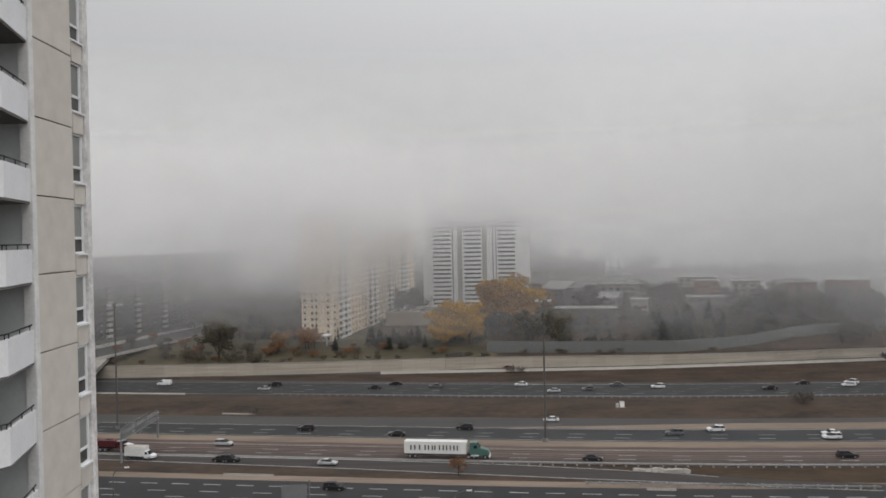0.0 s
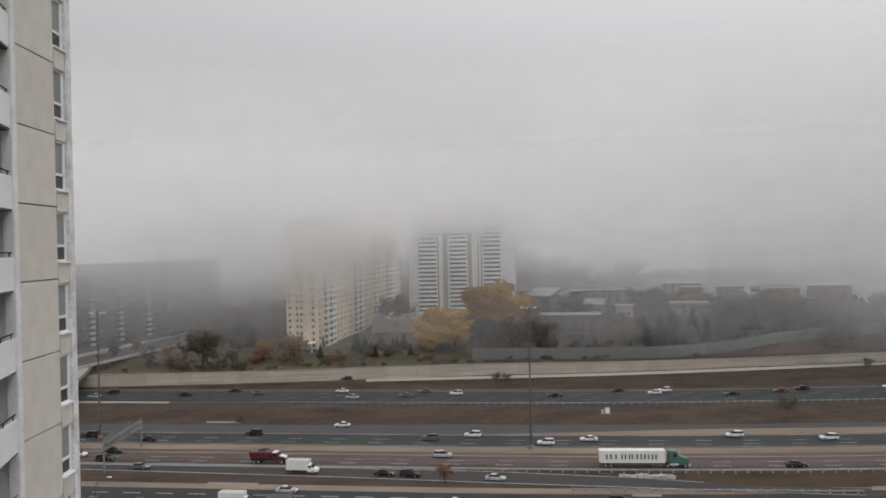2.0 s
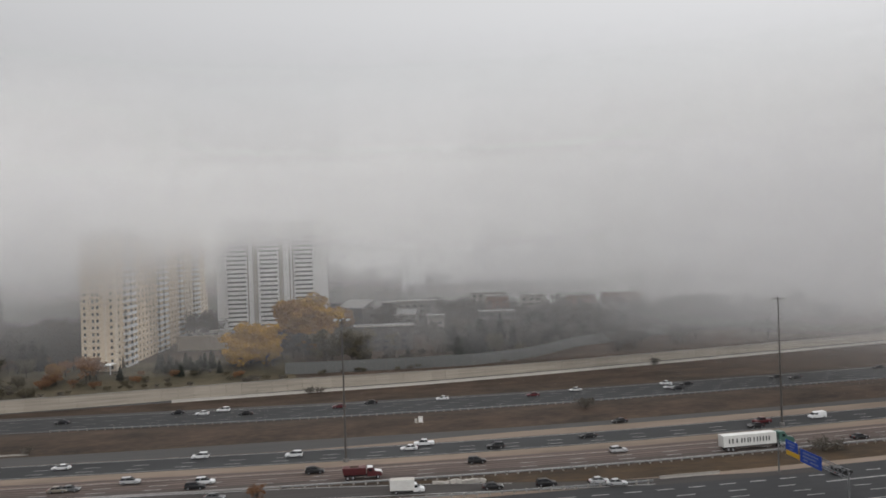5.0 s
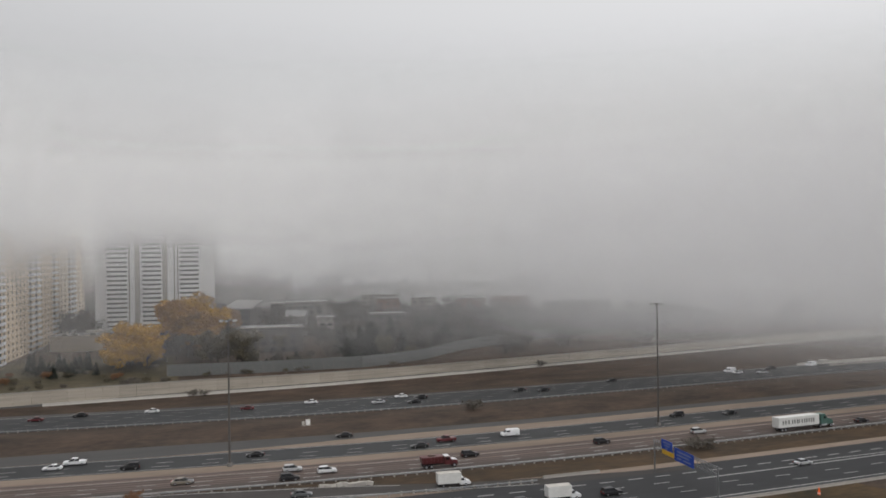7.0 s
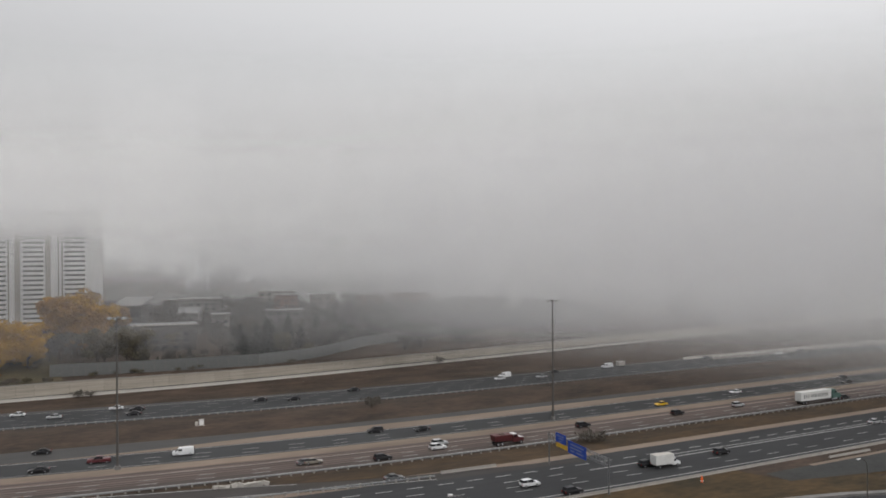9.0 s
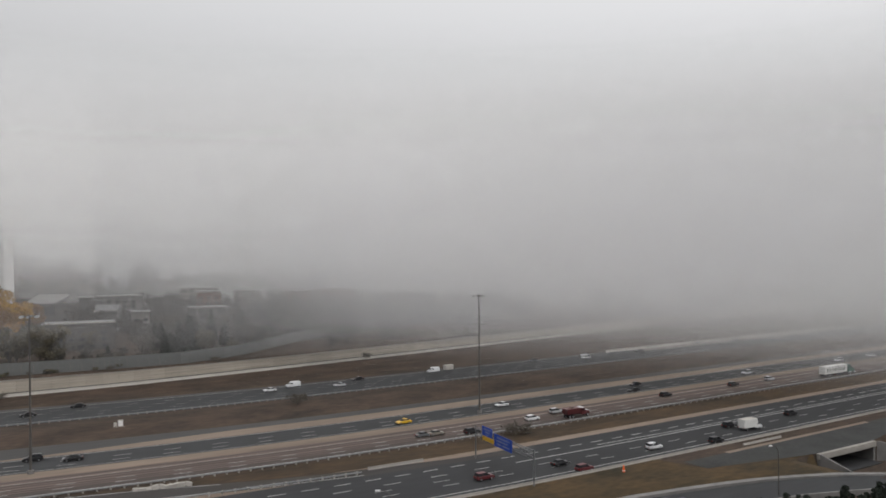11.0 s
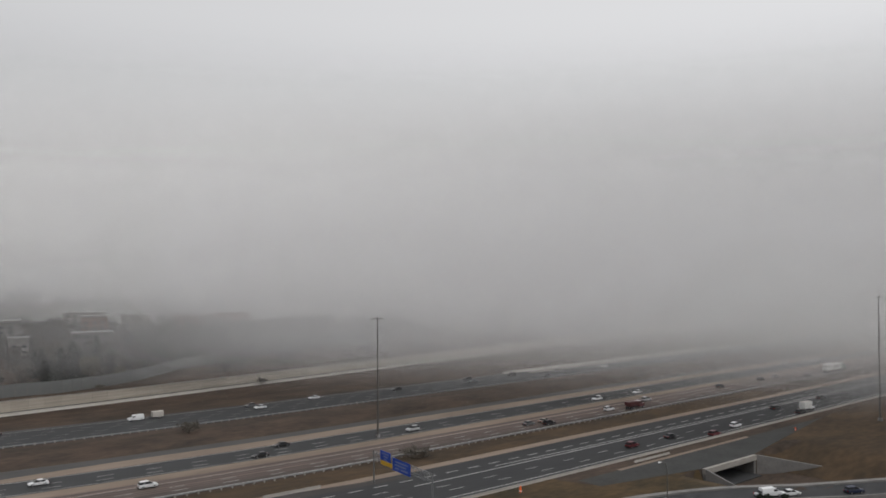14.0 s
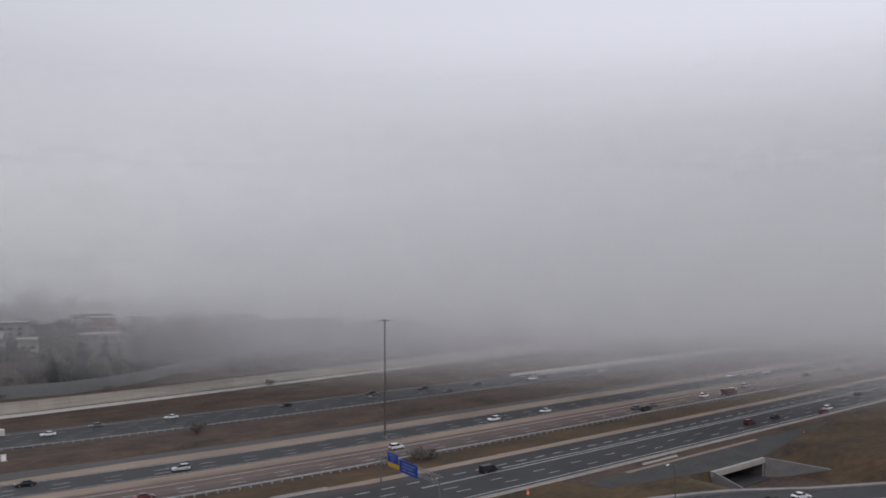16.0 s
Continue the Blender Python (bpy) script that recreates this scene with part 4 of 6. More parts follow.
def sign_gantry_back():
    g = thing("sign_gantry", "grey steel sign gantry seen from behind", "road sign", pose(-80, 0, 0))
    bm = bmesh.new()
    for z in (5.6, 7.2):
        for x in (-1.0, 0.0):
            tube(bm, (x, 203, z), (x, 229, z), 0.1, 0.1, 6)
    for k in range(17):
        y = 203 + 1.5 * k
        tube(bm, (0, y, 5.6), (0, y + 1.5, 7.2), 0.06, 0.06, 5)
        tube(bm, (-1, y, 7.2), (0, y + 1.5, 7.2), 0.06, 0.06, 5)
    part("truss", bm, GANTRY_GREY, g)
    for y in (203, 229):
        part("post", tube(bmesh.new(), (-0.5, y, 0), (-0.5, y, 7.6), 0.28, 0.22, 10), GANTRY_GREY, g)
    for y0, y1 in ((205, 213), (215, 224)):
        part("sign_panel", boxes((-1.5, -1.38, y0, y1, 5.0, 8.0)), SIGN_BACK, g, "bare grey back of a sign panel")
        for k in range(5):
            y = y0 + 0.8 + k * (y1 - y0 - 1.6) / 4
            part("stiffener", boxes((-1.38, -1.28, y - 0.06, y + 0.06, 5.1, 7.9)), GANTRY_GREY, g)
    return g


GANTRY_GREY = mat("pale_galvanised_steel", (0.17, 0.175, 0.175), 0.6, 0.2, 0.3, 3.0, 0.05)
SIGN_BACK = mat("sign_back", (0.17, 0.175, 0.175), 0.6, 0.1, 0.5, 4.0, 0, metal=0.3)
sign_gantry()
sign_gantry_back()
near_sign = thing("road_sign", "grey back of a road sign on a post", "road sign", pose(-30, 161, 0, 0, 0, 4))
part("sign_panel", boxes((-2.6, 2.4, -0.06, 0.06, 3.0, 6.2)), SIGN_BACK, near_sign)
part("post", tube(bmesh.new(), (2.8, 0.2, 0), (2.8, 0.2, 7.0), 0.14, 0.12, 8), STEEL, near_sign)
part("post", tube(bmesh.new(), (-2.0, 0.2, 0), (-2.0, 0.2, 4.0), 0.14, 0.12, 8), STEEL, near_sign)
cab = thing("control_cabinet", "pale grey roadside control cabinets on a slab", "cabinet", pose(53.5, 253, 0.9, 0, 0, -6) @ Matrix.Scale(0.8, 4))
part("slab", boxes((-1.9, 2.0, -1.2, 1.2, -0.6, 0.12)), CONC_LIGHT, cab)
part("cabinet_body", boxes((-0.2, 1.6, -0.5, 0.6, 0.12, 2.3), bevel=0.04), CONC_LIGHT, cab)
part("cabinet_body", boxes((-1.6, -0.6, -0.4, 0.5, 0.12, 1.5), bevel=0.04), CONC_LIGHT, cab)
part("door", boxes((0.0, 1.4, -0.54, -0.505, 0.3, 2.1)), OFFWHITE, cab)
for k, (x, y) in enumerate(((141.5, 137.5), (260.6, 129.5))):
    br = thing("traffic_barrel", "orange construction barrel with white bands", "traffic barrel", pose(x, y, 0) @ Matrix.Scale((0.8, 0.55)[k], 4))
    bm = bmesh.new()
    for z0, z1, r0, r1 in ((0, 0.12, 0.5, 0.48), (0.12, 0.7, 0.4, 0.36), (0.7, 1.3, 0.36, 0.31), (1.3, 2.0, 0.2, 0.16)):
        tube(bm, (0, 0, z0), (0, 0, z1), r0, r1, 12)
    part("barrel", bm, ORANGE, br)
    part("band", tube(bmesh.new(), (0, 0, 0.45), (0, 0, 0.62), 0.405, 0.395, 12), WHITE, br)


# ---- trees ----
def leaf_cloud(bm, rng, centres, count, size, flat=1.0):
    for k in range(count):
        c, r = centres[rng.randrange(len(centres))]
        while True:
            v = Vector((rng.uniform(-1, 1), rng.uniform(-1, 1), rng.uniform(-1, 1)))
            if 0.2 < v.length < 1:
                break
        p = Vector(c) + Vector((v.x * r, v.y * r, v.z * r * flat))
        q = Euler((rng.uniform(0, 6.3), rng.uniform(0, 6.3), rng.uniform(0, 6.3))).to_matrix()
        s = size * rng.uniform(0.6, 1.4)
        vs = [bm.verts.new(p + q @ Vector(o)) for o in ((-s, -s * 0.5, 0), (s * 0.3, -s * 0.7, 0.1 * s), (s, s * 0.3, 0), (-s * 0.3, s * 0.7, 0.1 * s))]
        bm.faces.new(vs)


def tree(seed, h, spread, crown_material, label, count, size, bare=False, conifer=False, low=0.25):
    rng = random.Random(seed)
    t = thing(*(("bush", label, "bush") if h < 6 else ("tree", label, "tree")))
    bm = bmesh.new()
    r0 = 0.028 * h
    trunk_top = h * (0.95 if conifer else 0.6)
    tube(bm, (0, 0, -0.6), (0.02 * h, 0, trunk_top), r0, r0 * (0.12 if conifer else 0.5), 8, False)
    centres = []
    if conifer:
        for k in range(11):
            z = h * (0.1 + 0.083 * k)
            rr = spread * (1 - 0.085 * k)
            for j in range(6):
                a = j * math.tau / 6 + k * 0.5 + rng.uniform(-0.3, 0.3)
                e = (rr * math.cos(a) * 0.75, rr * math.sin(a) * 0.75, z - 0.25 * rr)
                tube(bm, (0, 0, z), e, 0.05, 0.02, 4, False)
                centres.append((e, 0.36 * rr + 0.15))
            centres.append(((0, 0, z), 0.4 * rr + 0.1))
    else:
        for j in range(9):
            a = j * math.tau / 9 * 2 + rng.uniform(-0.4, 0.4)
            z = h * rng.uniform(low, 0.5)
            l = spread * rng.uniform(0.55, 1.0)
            e = Vector((l * math.cos(a), l * math.sin(a), h * rng.uniform(0.55, 0.95) * (1 - 0.22 * l / spread)))
            m = Vector((l * 0.45 * math.cos(a), l * 0.45 * math.sin(a), (z + e.z) / 2 + 0.05 * h))
            tube(bm, (0.01 * h, 0, z), m, r0 * 0.45, r0 * 0.28, 6, False)
            tube(bm, m, e, r0 * 0.28, r0 * 0.08, 5, False)
            centres += [(e, spread * rng.uniform(0.24, 0.36)), (m + Vector((rng.uniform(-1, 1), rng.uniform(-1, 1), 0.12 * h)), spread * rng.uniform(0.26, 0.4))]
            for i in range(3):
                f = e + Vector((rng.uniform(-1, 1), rng.uniform(-1, 1), rng.uniform(-0.4, 0.8))) * spread * 0.35
                tube(bm, m.lerp(e, 0.6), f, r0 * 0.12, r0 * 0.04, 4, False)
                centres.append((f, spread * rng.uniform(0.14, 0.24)))
        for j in range(24):
            a, q = rng.uniform(0, math.tau), spread * math.sqrt(rng.uniform(0.02, 1)) * 0.8
            zz = 0.56 * h + rng.uniform(-0.42, 0.38) * h * math.sqrt(max(0.05, 1 - (q / spread) ** 2))
            centres.append(((q * math.cos(a), q * math.sin(a), zz), spread * rng.uniform(0.2, 0.34)))
    part("trunk", bm, BARK, t)
    bm = bmesh.new()
    leaf_cloud(bm, rng, centres, count, size, 0.8)
    part("crown", bm, crown_material, t)
    return t


def leaf(name, rgb, rgb2, vary=0.3):
    return mat(name, rgb, 0.9, vary, 0.35, 2.5, 0, rgb2=rgb2, random_by=0.25, spec=0.1)


YELLOW = leaf("yellow_leaves", (0.28, 0.155, 0.025), (0.46, 0.265, 0.04))
AMBER = leaf("orange_leaves", (0.16, 0.09, 0.035), (0.36, 0.19, 0.05))
RUST = leaf("rust_leaves", (0.16, 0.085, 0.05), (0.24, 0.13, 0.07))
PALE_TWIG = leaf("pale_twigs", (0.10, 0.09, 0.078), (0.16, 0.145, 0.125))
TWIG = leaf("bare_twigs", (0.062, 0.058, 0.054), (0.11, 0.102, 0.094))
OLIVE = leaf("dull_green_leaves", (0.078, 0.07, 0.052), (0.13, 0.112, 0.075))
PINE = leaf("conifer_needles", (0.020, 0.026, 0.021), (0.038, 0.046, 0.036))

PROTO = {
    "yellow": tree(1, 17, 9.5, YELLOW, "big spreading tree in full yellow autumn leaf", 7500, 0.38, low=0.1),
    "amber": tree(2, 21, 9.0, AMBER, "tall tree with orange and brown autumn leaves", 7000, 0.38),
    "rust": tree(3, 9, 3.6, RUST, "small tree with sparse rust-coloured leaves", 900, 0.25),
    "shrub": tree(4, 5.5, 3.4, RUST, "low shrub with rusty leaves", 900, 0.26, low=0.1),
    "bare": tree(5, 12, 4.6, TWIG, "bare grey tree with fine twigs", 2600, 0.22, low=0.12),
    "bare2": tree(6, 14, 5.4, TWIG, "bare grey tree with a wide crown", 3000, 0.23, low=0.12),
    "pale": tree(7, 13, 5.0, PALE_TWIG, "bare pale grey tree with fine twigs", 2000, 0.2, low=0.12),
    "olive": tree(8, 13, 5.5, OLIVE, "tree with thin dull green leaves", 3200, 0.26, low=0.12),
    "pine": tree(9, 9, 2.4, PINE, "dark green conifer standing in the grass", 1500, 0.24, conifer=True),
    "dark_bush": tree(12, 3.4, 2.6, OLIVE, "dull green bush in the grass", 700, 0.18, low=0.08),
    "bush": tree(10, 3.2, 2.4, PALE_TWIG, "leafless grey bush in the grass", 700, 0.17, low=0.08),
}
for k, p in enumerate(PROTO.values()):
    p.matrix_basis = pose(-260 - 14 * k, 395 + 6 * k, hill(-260 - 14 * k, 395 + 6 * k))


def plant(kind, x, y, s=1.0, z=None, rnd=random.Random(11)):
    z = hill(x, y) if z is None else z
    return copy_thing(PROTO[kind], pose(x, y, z, 0, 0, rnd.uniform(0, 360)) @ Matrix.Diagonal((s, s, s * rnd.uniform(0.92, 1.08), 1)))


def polar(az_, r):
    a = radians(-az_)
    return r * math.sin(a), r * math.cos(a)


HILL_TREES = (("olive", -94.0, 341.5, 1.35), ("pine", -90.3, 386, 1.5), ("pine", -86.5, 387, 1.6), ("pine", -83.0, 388, 1.3), ("bare2", -78.0, 392, 0.9), ("bare", -72.0, 395, 1.0), ("bare2", -70.0, 384, 0.8), ("rust", -59.7, 361.4, 1.25), ("amber", -72.6, 357.8, 0.42), ("pine", -50.1, 381.4, 0.70), ("olive", -84.6, 352.5, 0.50), ("olive", -108.1, 342.5, 0.45), ("dark_bush", -102.1, 338.4, 1.20), ("dark_bush", -87.7, 336.3, 1.30), ("dark_bush", -77.7, 338.1, 1.20), ("rust", -64.2, 349.5, 0.50), ("shrub", -74.6, 351.0, 0.70), ("bare2", -93.6, 441.5, 1.00), ("bare", -113.1, 459.4, 1.10), ("pine", -94.7, 486.9, 1.30), ("pine", -101.5, 443.0, 1.20))
for kind, az_, r, s in (("yellow", -0.7, 374, 1.1), ("yellow", -1.5, 380, 0.95), ("yellow", -0.1, 367, 0.72), ("yellow", -1.7, 368, 0.68), ("amber", -5.6, 386, 0.62), ("amber", -4.6, 392, 0.7), ("amber", -3.6, 408, 1.2), ("amber", -5.4, 408, 0.95), ("yellow", -4.7, 424, 1.5), ("bare2", -2.9, 378, 1.0), ("bare", -3.5, 381, 1.0), ("bare2", -4.2, 384, 0.9), ("bare2", -5.0, 390, 0.9),
                        ("olive", -2.6, 404, 0.9), ("olive", -6.6, 415, 0.9), ("olive", 15.3, 395, 1.05), ("rust", 9.6, 362, 1.2), ("rust", 9.0, 366, 1.0),
                        ("shrub", 11.6, 362, 1.0), ("shrub", 12.2, 360, 0.7), ("rust", 10.8, 375, 0.9), ("pine", 7.6, 362, 0.7), ("olive", 13.0, 380, 0.7),
                        ("bare", 14.0, 400, 0.9), ("bare", 12.6, 405, 0.9), ("pine", 13.6, 440, 1.0), ("pine", 13.1, 445, 0.8), ("olive", 14.6, 420, 0.6)):
    plant(kind, *polar(az_, r), s)
for kind, x, y, s in HILL_TREES:
    plant(kind, x, max(y, wall_y(x) + 2.5), s)
prng = random.Random(5)
for k in range(15):
    plant("pine", *polar(5.2 - 0.27 * k + prng.uniform(-0.1, 0.1), prng.uniform(360, 372)), prng.uniform(0.6, 0.95))
fence_x, fence_y = zip(*FENCE)
for k in range(150):
    s = prng.uniform(0.6, 1.15)
    x = prng.uniform(36, 300)
    y = float(np.interp(x, fence_x, fence_y)) + (prng.uniform(3, 24) if k % 4 else prng.uniform(24, 70))
    kind = prng.choice(("bare", "pale", "bare", "bare2", "olive", "pine", "pine", "pine"))
    s = (s if prng.random() < 0.85 else 1.45) * (1.35 if kind == "pine" else 1.0)
    # low planting before the brick block and the terraces
    if (50 < x < 84 and y < 391) or (112 < x < 160 and y < 430):
        s *= 0.55
    plant(kind, x, y, s)
for k in range(34):
    x = prng.uniform(95, 240)
    plant("pine", x, float(np.interp(x, fence_x, fence_y)) + prng.uniform(4, 40), prng.uniform(1.1, 1.75))
for k in range(26):
    plant(prng.choice(("olive", "amber", "bare2")), *polar(prng.uniform(-8, 1.0), prng.uniform(425, 462)), prng.uniform(0.6, 0.95))


def far_woods(count, a0, a1, r0, r1, s0=0.6, s1=1.25):
    """Distant bare woods, joined: each tree a copy of one rough clump of twigs on a stem."""
    rng = random.Random(21)
    forms = []
    for kind in ("bare", "bare2", "olive"):
        vs, fs, n = [], [], 0
        for ob in PROTO[kind].children:
            step = 1 if "trunk" in ob.name else 2
            for p in list(ob.data.polygons)[::step]:
                if len(p.vertices) == 4:
                    vs += [tuple(ob.data.vertices[v].co) for v in p.vertices]
                    fs.append((n, n + 1, n + 2, n + 3))
                    n += 4
        forms.append((np.array(vs), np.array(fs)))
    verts, faces, base = [], [], 0
    for k in range(count):
        x, y = polar(rng.uniform(a0, a1), rng.uniform(r0, r1))
        if y < wall_y(x) + 7:
            continue
        z, s, turn = hill(x, y), rng.uniform(s0, s1), rng.uniform(0, 6.3)
        v, f = rng.choice(forms)
        c, q = math.cos(turn) * s, math.sin(turn) * s
        verts.append(np.stack([x + c * v[:, 0] - q * v[:, 1], y + q * v[:, 0] + c * v[:, 1], z + s * v[:, 2]], 1))
        faces.append(f + base)
        base += len(v)
    verts, faces = np.concatenate(verts).tolist(), np.concatenate(faces).tolist()
    me = bpy.data.meshes.new("woods")
    me.from_pydata(verts, [], faces)
    me.materials.append(TWIG)
    return tagged(new("woods", me), "bare grey woods fading into the fog", "woods", kind="stuff")


far_woods(110, 7.5, 17, 430, 505)
far_woods(150, -31, -9, 400, 490, 0.5, 0.9)
far_woods(460, -36, 25, 470, 620)
far_woods(340, -40, 25, 640, 860)
far_woods(170, -68, -34, 440, 700)
for k in range(16):
    plant(prng.choice(("bush", "rust", "bare")), *polar(prng.uniform(10.5, 22), prng.uniform(365, 420)), prng.uniform(0.5, 0.8))
for x, y, s in ((109, 251, 1.3), (143.5, 181.5, 1.15), (147, 180.5, 0.9), (-60, 257, 0.7), (26, 327, 0.9), (30, 326, 0.8), (182, 340, 0.9)):
    plant("bush", x, y, s)
for az_, el, r in ((-61.9, -13.7, 176), (-62.9, -13.8, 178), (-61.2, -14.3, 172), (-60.4, -14.6, 170), (-59.5, -14.5, 168), (-58.6, -15.0, 166), (-57.3, -14.9, 165),
                   (-56.1, -15.2, 163), (-54.6, -15.5, 160), (-63.7, -14.2, 178), (-64.6, -14.9, 176), (-55.3, -15.7, 158)):
    x, y = polar(az_, r)
    z = hill(x, y)
    plant("pine", x, y, (54 - r * math.tan(radians(0.55 - el)) - z) / 9.0, z)
    x, y = polar(az_ + 0.5, r + 5)
    z = hill(x, y)
    plant("pine", x, y, (54 - (r + 5) * math.tan(radians(0.9 - el)) - z) / 9.0, z)
hrng = random.Random(31)
for k in range(120):
    x = hrng.uniform(-150, 130)
    plant(hrng.choice(("bush", "bush", "dark_bush", "dark_bush", "dark_bush", "bush", "dark_bush", "shrub" if x < 20 else "bush")), x, wall_y(x) + hrng.uniform(3, 30), hrng.uniform(0.35, 0.7))
plant("rust", 2.5, 186.5, 0.55)
brng = random.Random(17)
for k in range(9):
    x = 43.0 + 1.35 * k
    slab = thing("broken_barrier_piece", "broken pale concrete barrier piece lying behind the guard rail", "rubble", pose(x, mid(x) - 27.6 - 0.14 * k, 0.12, brng.uniform(-18, 18), brng.uniform(-14, 14), brng.uniform(-35, 20)), "broken barrier pieces")
    part("slab", boxes((-0.75, 0.75, -0.28, 0.28, -0.1, 0.55 + brng.uniform(0, 0.4)), bevel=0.06), CONC_LIGHT, slab)
street_lamp(-66.0, 162.0, 0, 10, 0)
street_lamp(1.0, 144.5, -0.5, 10, 0)
street_lamp(155.0, 106.0, -1.0, 12, 180)
street_lamp(74.0, 128.5, -1.0, 10.5, 150)


# ---- vehicles: one of each kind and colour in parts, then copies ----
def paint(name, rgb):
    return mat(name, rgb, 0.35, 0.06, 0.6, 4.0, 0, spec=0.5)


PAINT = {"white": paint("white_car_paint", (0.6, 0.61, 0.62)), "black": paint("black_car_paint", (0.012, 0.012, 0.014)), "grey": paint("grey_car_paint", (0.10, 0.105, 0.11)),
         "silver": paint("silver_car_paint", (0.38, 0.39, 0.40)), "red": paint("red_car_paint", (0.09, 0.014, 0.018)), "blue": paint("dark_blue_car_paint", (0.015, 0.022, 0.05)),
         "yellow": paint("yellow_car_paint", (0.62, 0.38, 0.02)), "green": paint("green_cab_paint", (0.055, 0.115, 0.098)), "tan": paint("tan_car_paint", (0.20, 0.18, 0.15))}
CAR_GLASS = mat("tinted_car_glass", (0.014, 0.015, 0.017), 0.3, 0.1, 2.0, 9.0, 0, spec=0.15)
TRAILER_SKIN = mat("grimy_white_panels", (0.56, 0.56, 0.545), 0.6, 0.12, 0.5, 4.0, 0)
TRIM = mat("black_trim", (0.02, 0.02, 0.02), 0.7, 0.2, 3.0, 20.0, 0)


def loft(bm, profile, half, taper, slot=0):
    """A body from a side outline: each outline point keeps its own half width."""
    left = [bm.verts.new((x, w, z)) for (x, z), w in zip(profile, half)]
    right = [bm.verts.new((x, -w, z)) for (x, z), w in zip(profile, half)]
    n = len(profile)
    for k in range(n):
        bm.faces.new((left[k], left[(k + 1) % n], right[(k + 1) % n], right[k])).material_index = slot
    bm.faces.new(left[::-1])
    bm.faces.new(right)
    bmesh.ops.recalc_face_normals(bm, faces=bm.faces)
    bmesh.ops.bevel(bm, geom=bm.edges[:], offset=taper, segments=1, affect="EDGES")
    return bm


def wheel_mesh(r, w):
    bm = bmesh.new()
    tube(bm, (0, -w / 2, 0), (0, w / 2, 0), r, r, 14)
    return mesh_of(bm, "tyre", RUBBER)


def rim_mesh(r, w):
    bm = bmesh.new()
    tube(bm, (0, -w / 2 - 0.015, 0), (0, w / 2 + 0.015, 0), r * 0.62, r * 0.62, 10)
    return mesh_of(bm, "rim", RIM)


TYRE, RIMS = wheel_mesh(0.33, 0.24), rim_mesh(0.33, 0.24)
BIG_TYRE, BIG_RIM = wheel_mesh(0.5, 0.32), rim_mesh(0.5, 0.32)


def wheels(t, xs, y, r, big=False):
    for x in xs:
        for s in (-1, 1):
            w = part("wheel", BIG_TYRE if big else TYRE, None, t)
            w.location = (x, s * y, r)
            part("rim", BIG_RIM if big else RIMS, None, w)


CARS = {
    "sedan": dict(L=4.7, H=1.45, body=[(-2.35, 0.35), (-2.35, 0.85), (-1.7, 0.98), (0.75, 0.95), (2.1, 0.78), (2.35, 0.55), (2.3, 0.28), (-2.25, 0.25)], cab=[(-1.75, 0.95), (-1.05, 1.42), (0.25, 1.45), (1.15, 0.93)], W=0.89),
    "suv": dict(L=4.7, H=1.72, body=[(-2.3, 0.4), (-2.35, 1.0), (-2.2, 1.1), (0.95, 1.08), (2.15, 0.95), (2.35, 0.65), (2.3, 0.32), (-2.25, 0.3)], cab=[(-2.25, 1.06), (-1.95, 1.66), (0.1, 1.72), (1.25, 1.05)], W=0.93),
    "van": dict(L=5.4, H=2.1, body=[(-2.7, 0.4), (-2.7, 1.25), (-2.6, 1.3), (1.6, 1.25), (2.5, 1.05), (2.7, 0.7), (2.65, 0.32), (-2.6, 0.3)], cab=[(-2.68, 1.2), (-2.6, 2.08), (0.85, 2.1), (1.95, 1.18)], W=0.98),
    "pickup": dict(L=5.6, H=1.8, body=[(-2.8, 0.5), (-2.8, 1.1), (-2.7, 1.14), (1.2, 1.12), (2.6, 1.05), (2.8, 0.75), (2.75, 0.38), (-2.75, 0.36)], cab=[(-1.0, 1.1), (-0.8, 1.75), (0.6, 1.8), (1.45, 1.1)], W=0.97),
}
LABELS = {"sedan": "saloon car", "suv": "sport utility car", "van": "delivery van", "pickup": "pickup truck"}
COLOURS = {"white": "white", "black": "black", "grey": "dark grey", "silver": "silver", "red": "dark red", "blue": "dark blue", "yellow": "bright yellow", "tan": "beige"}


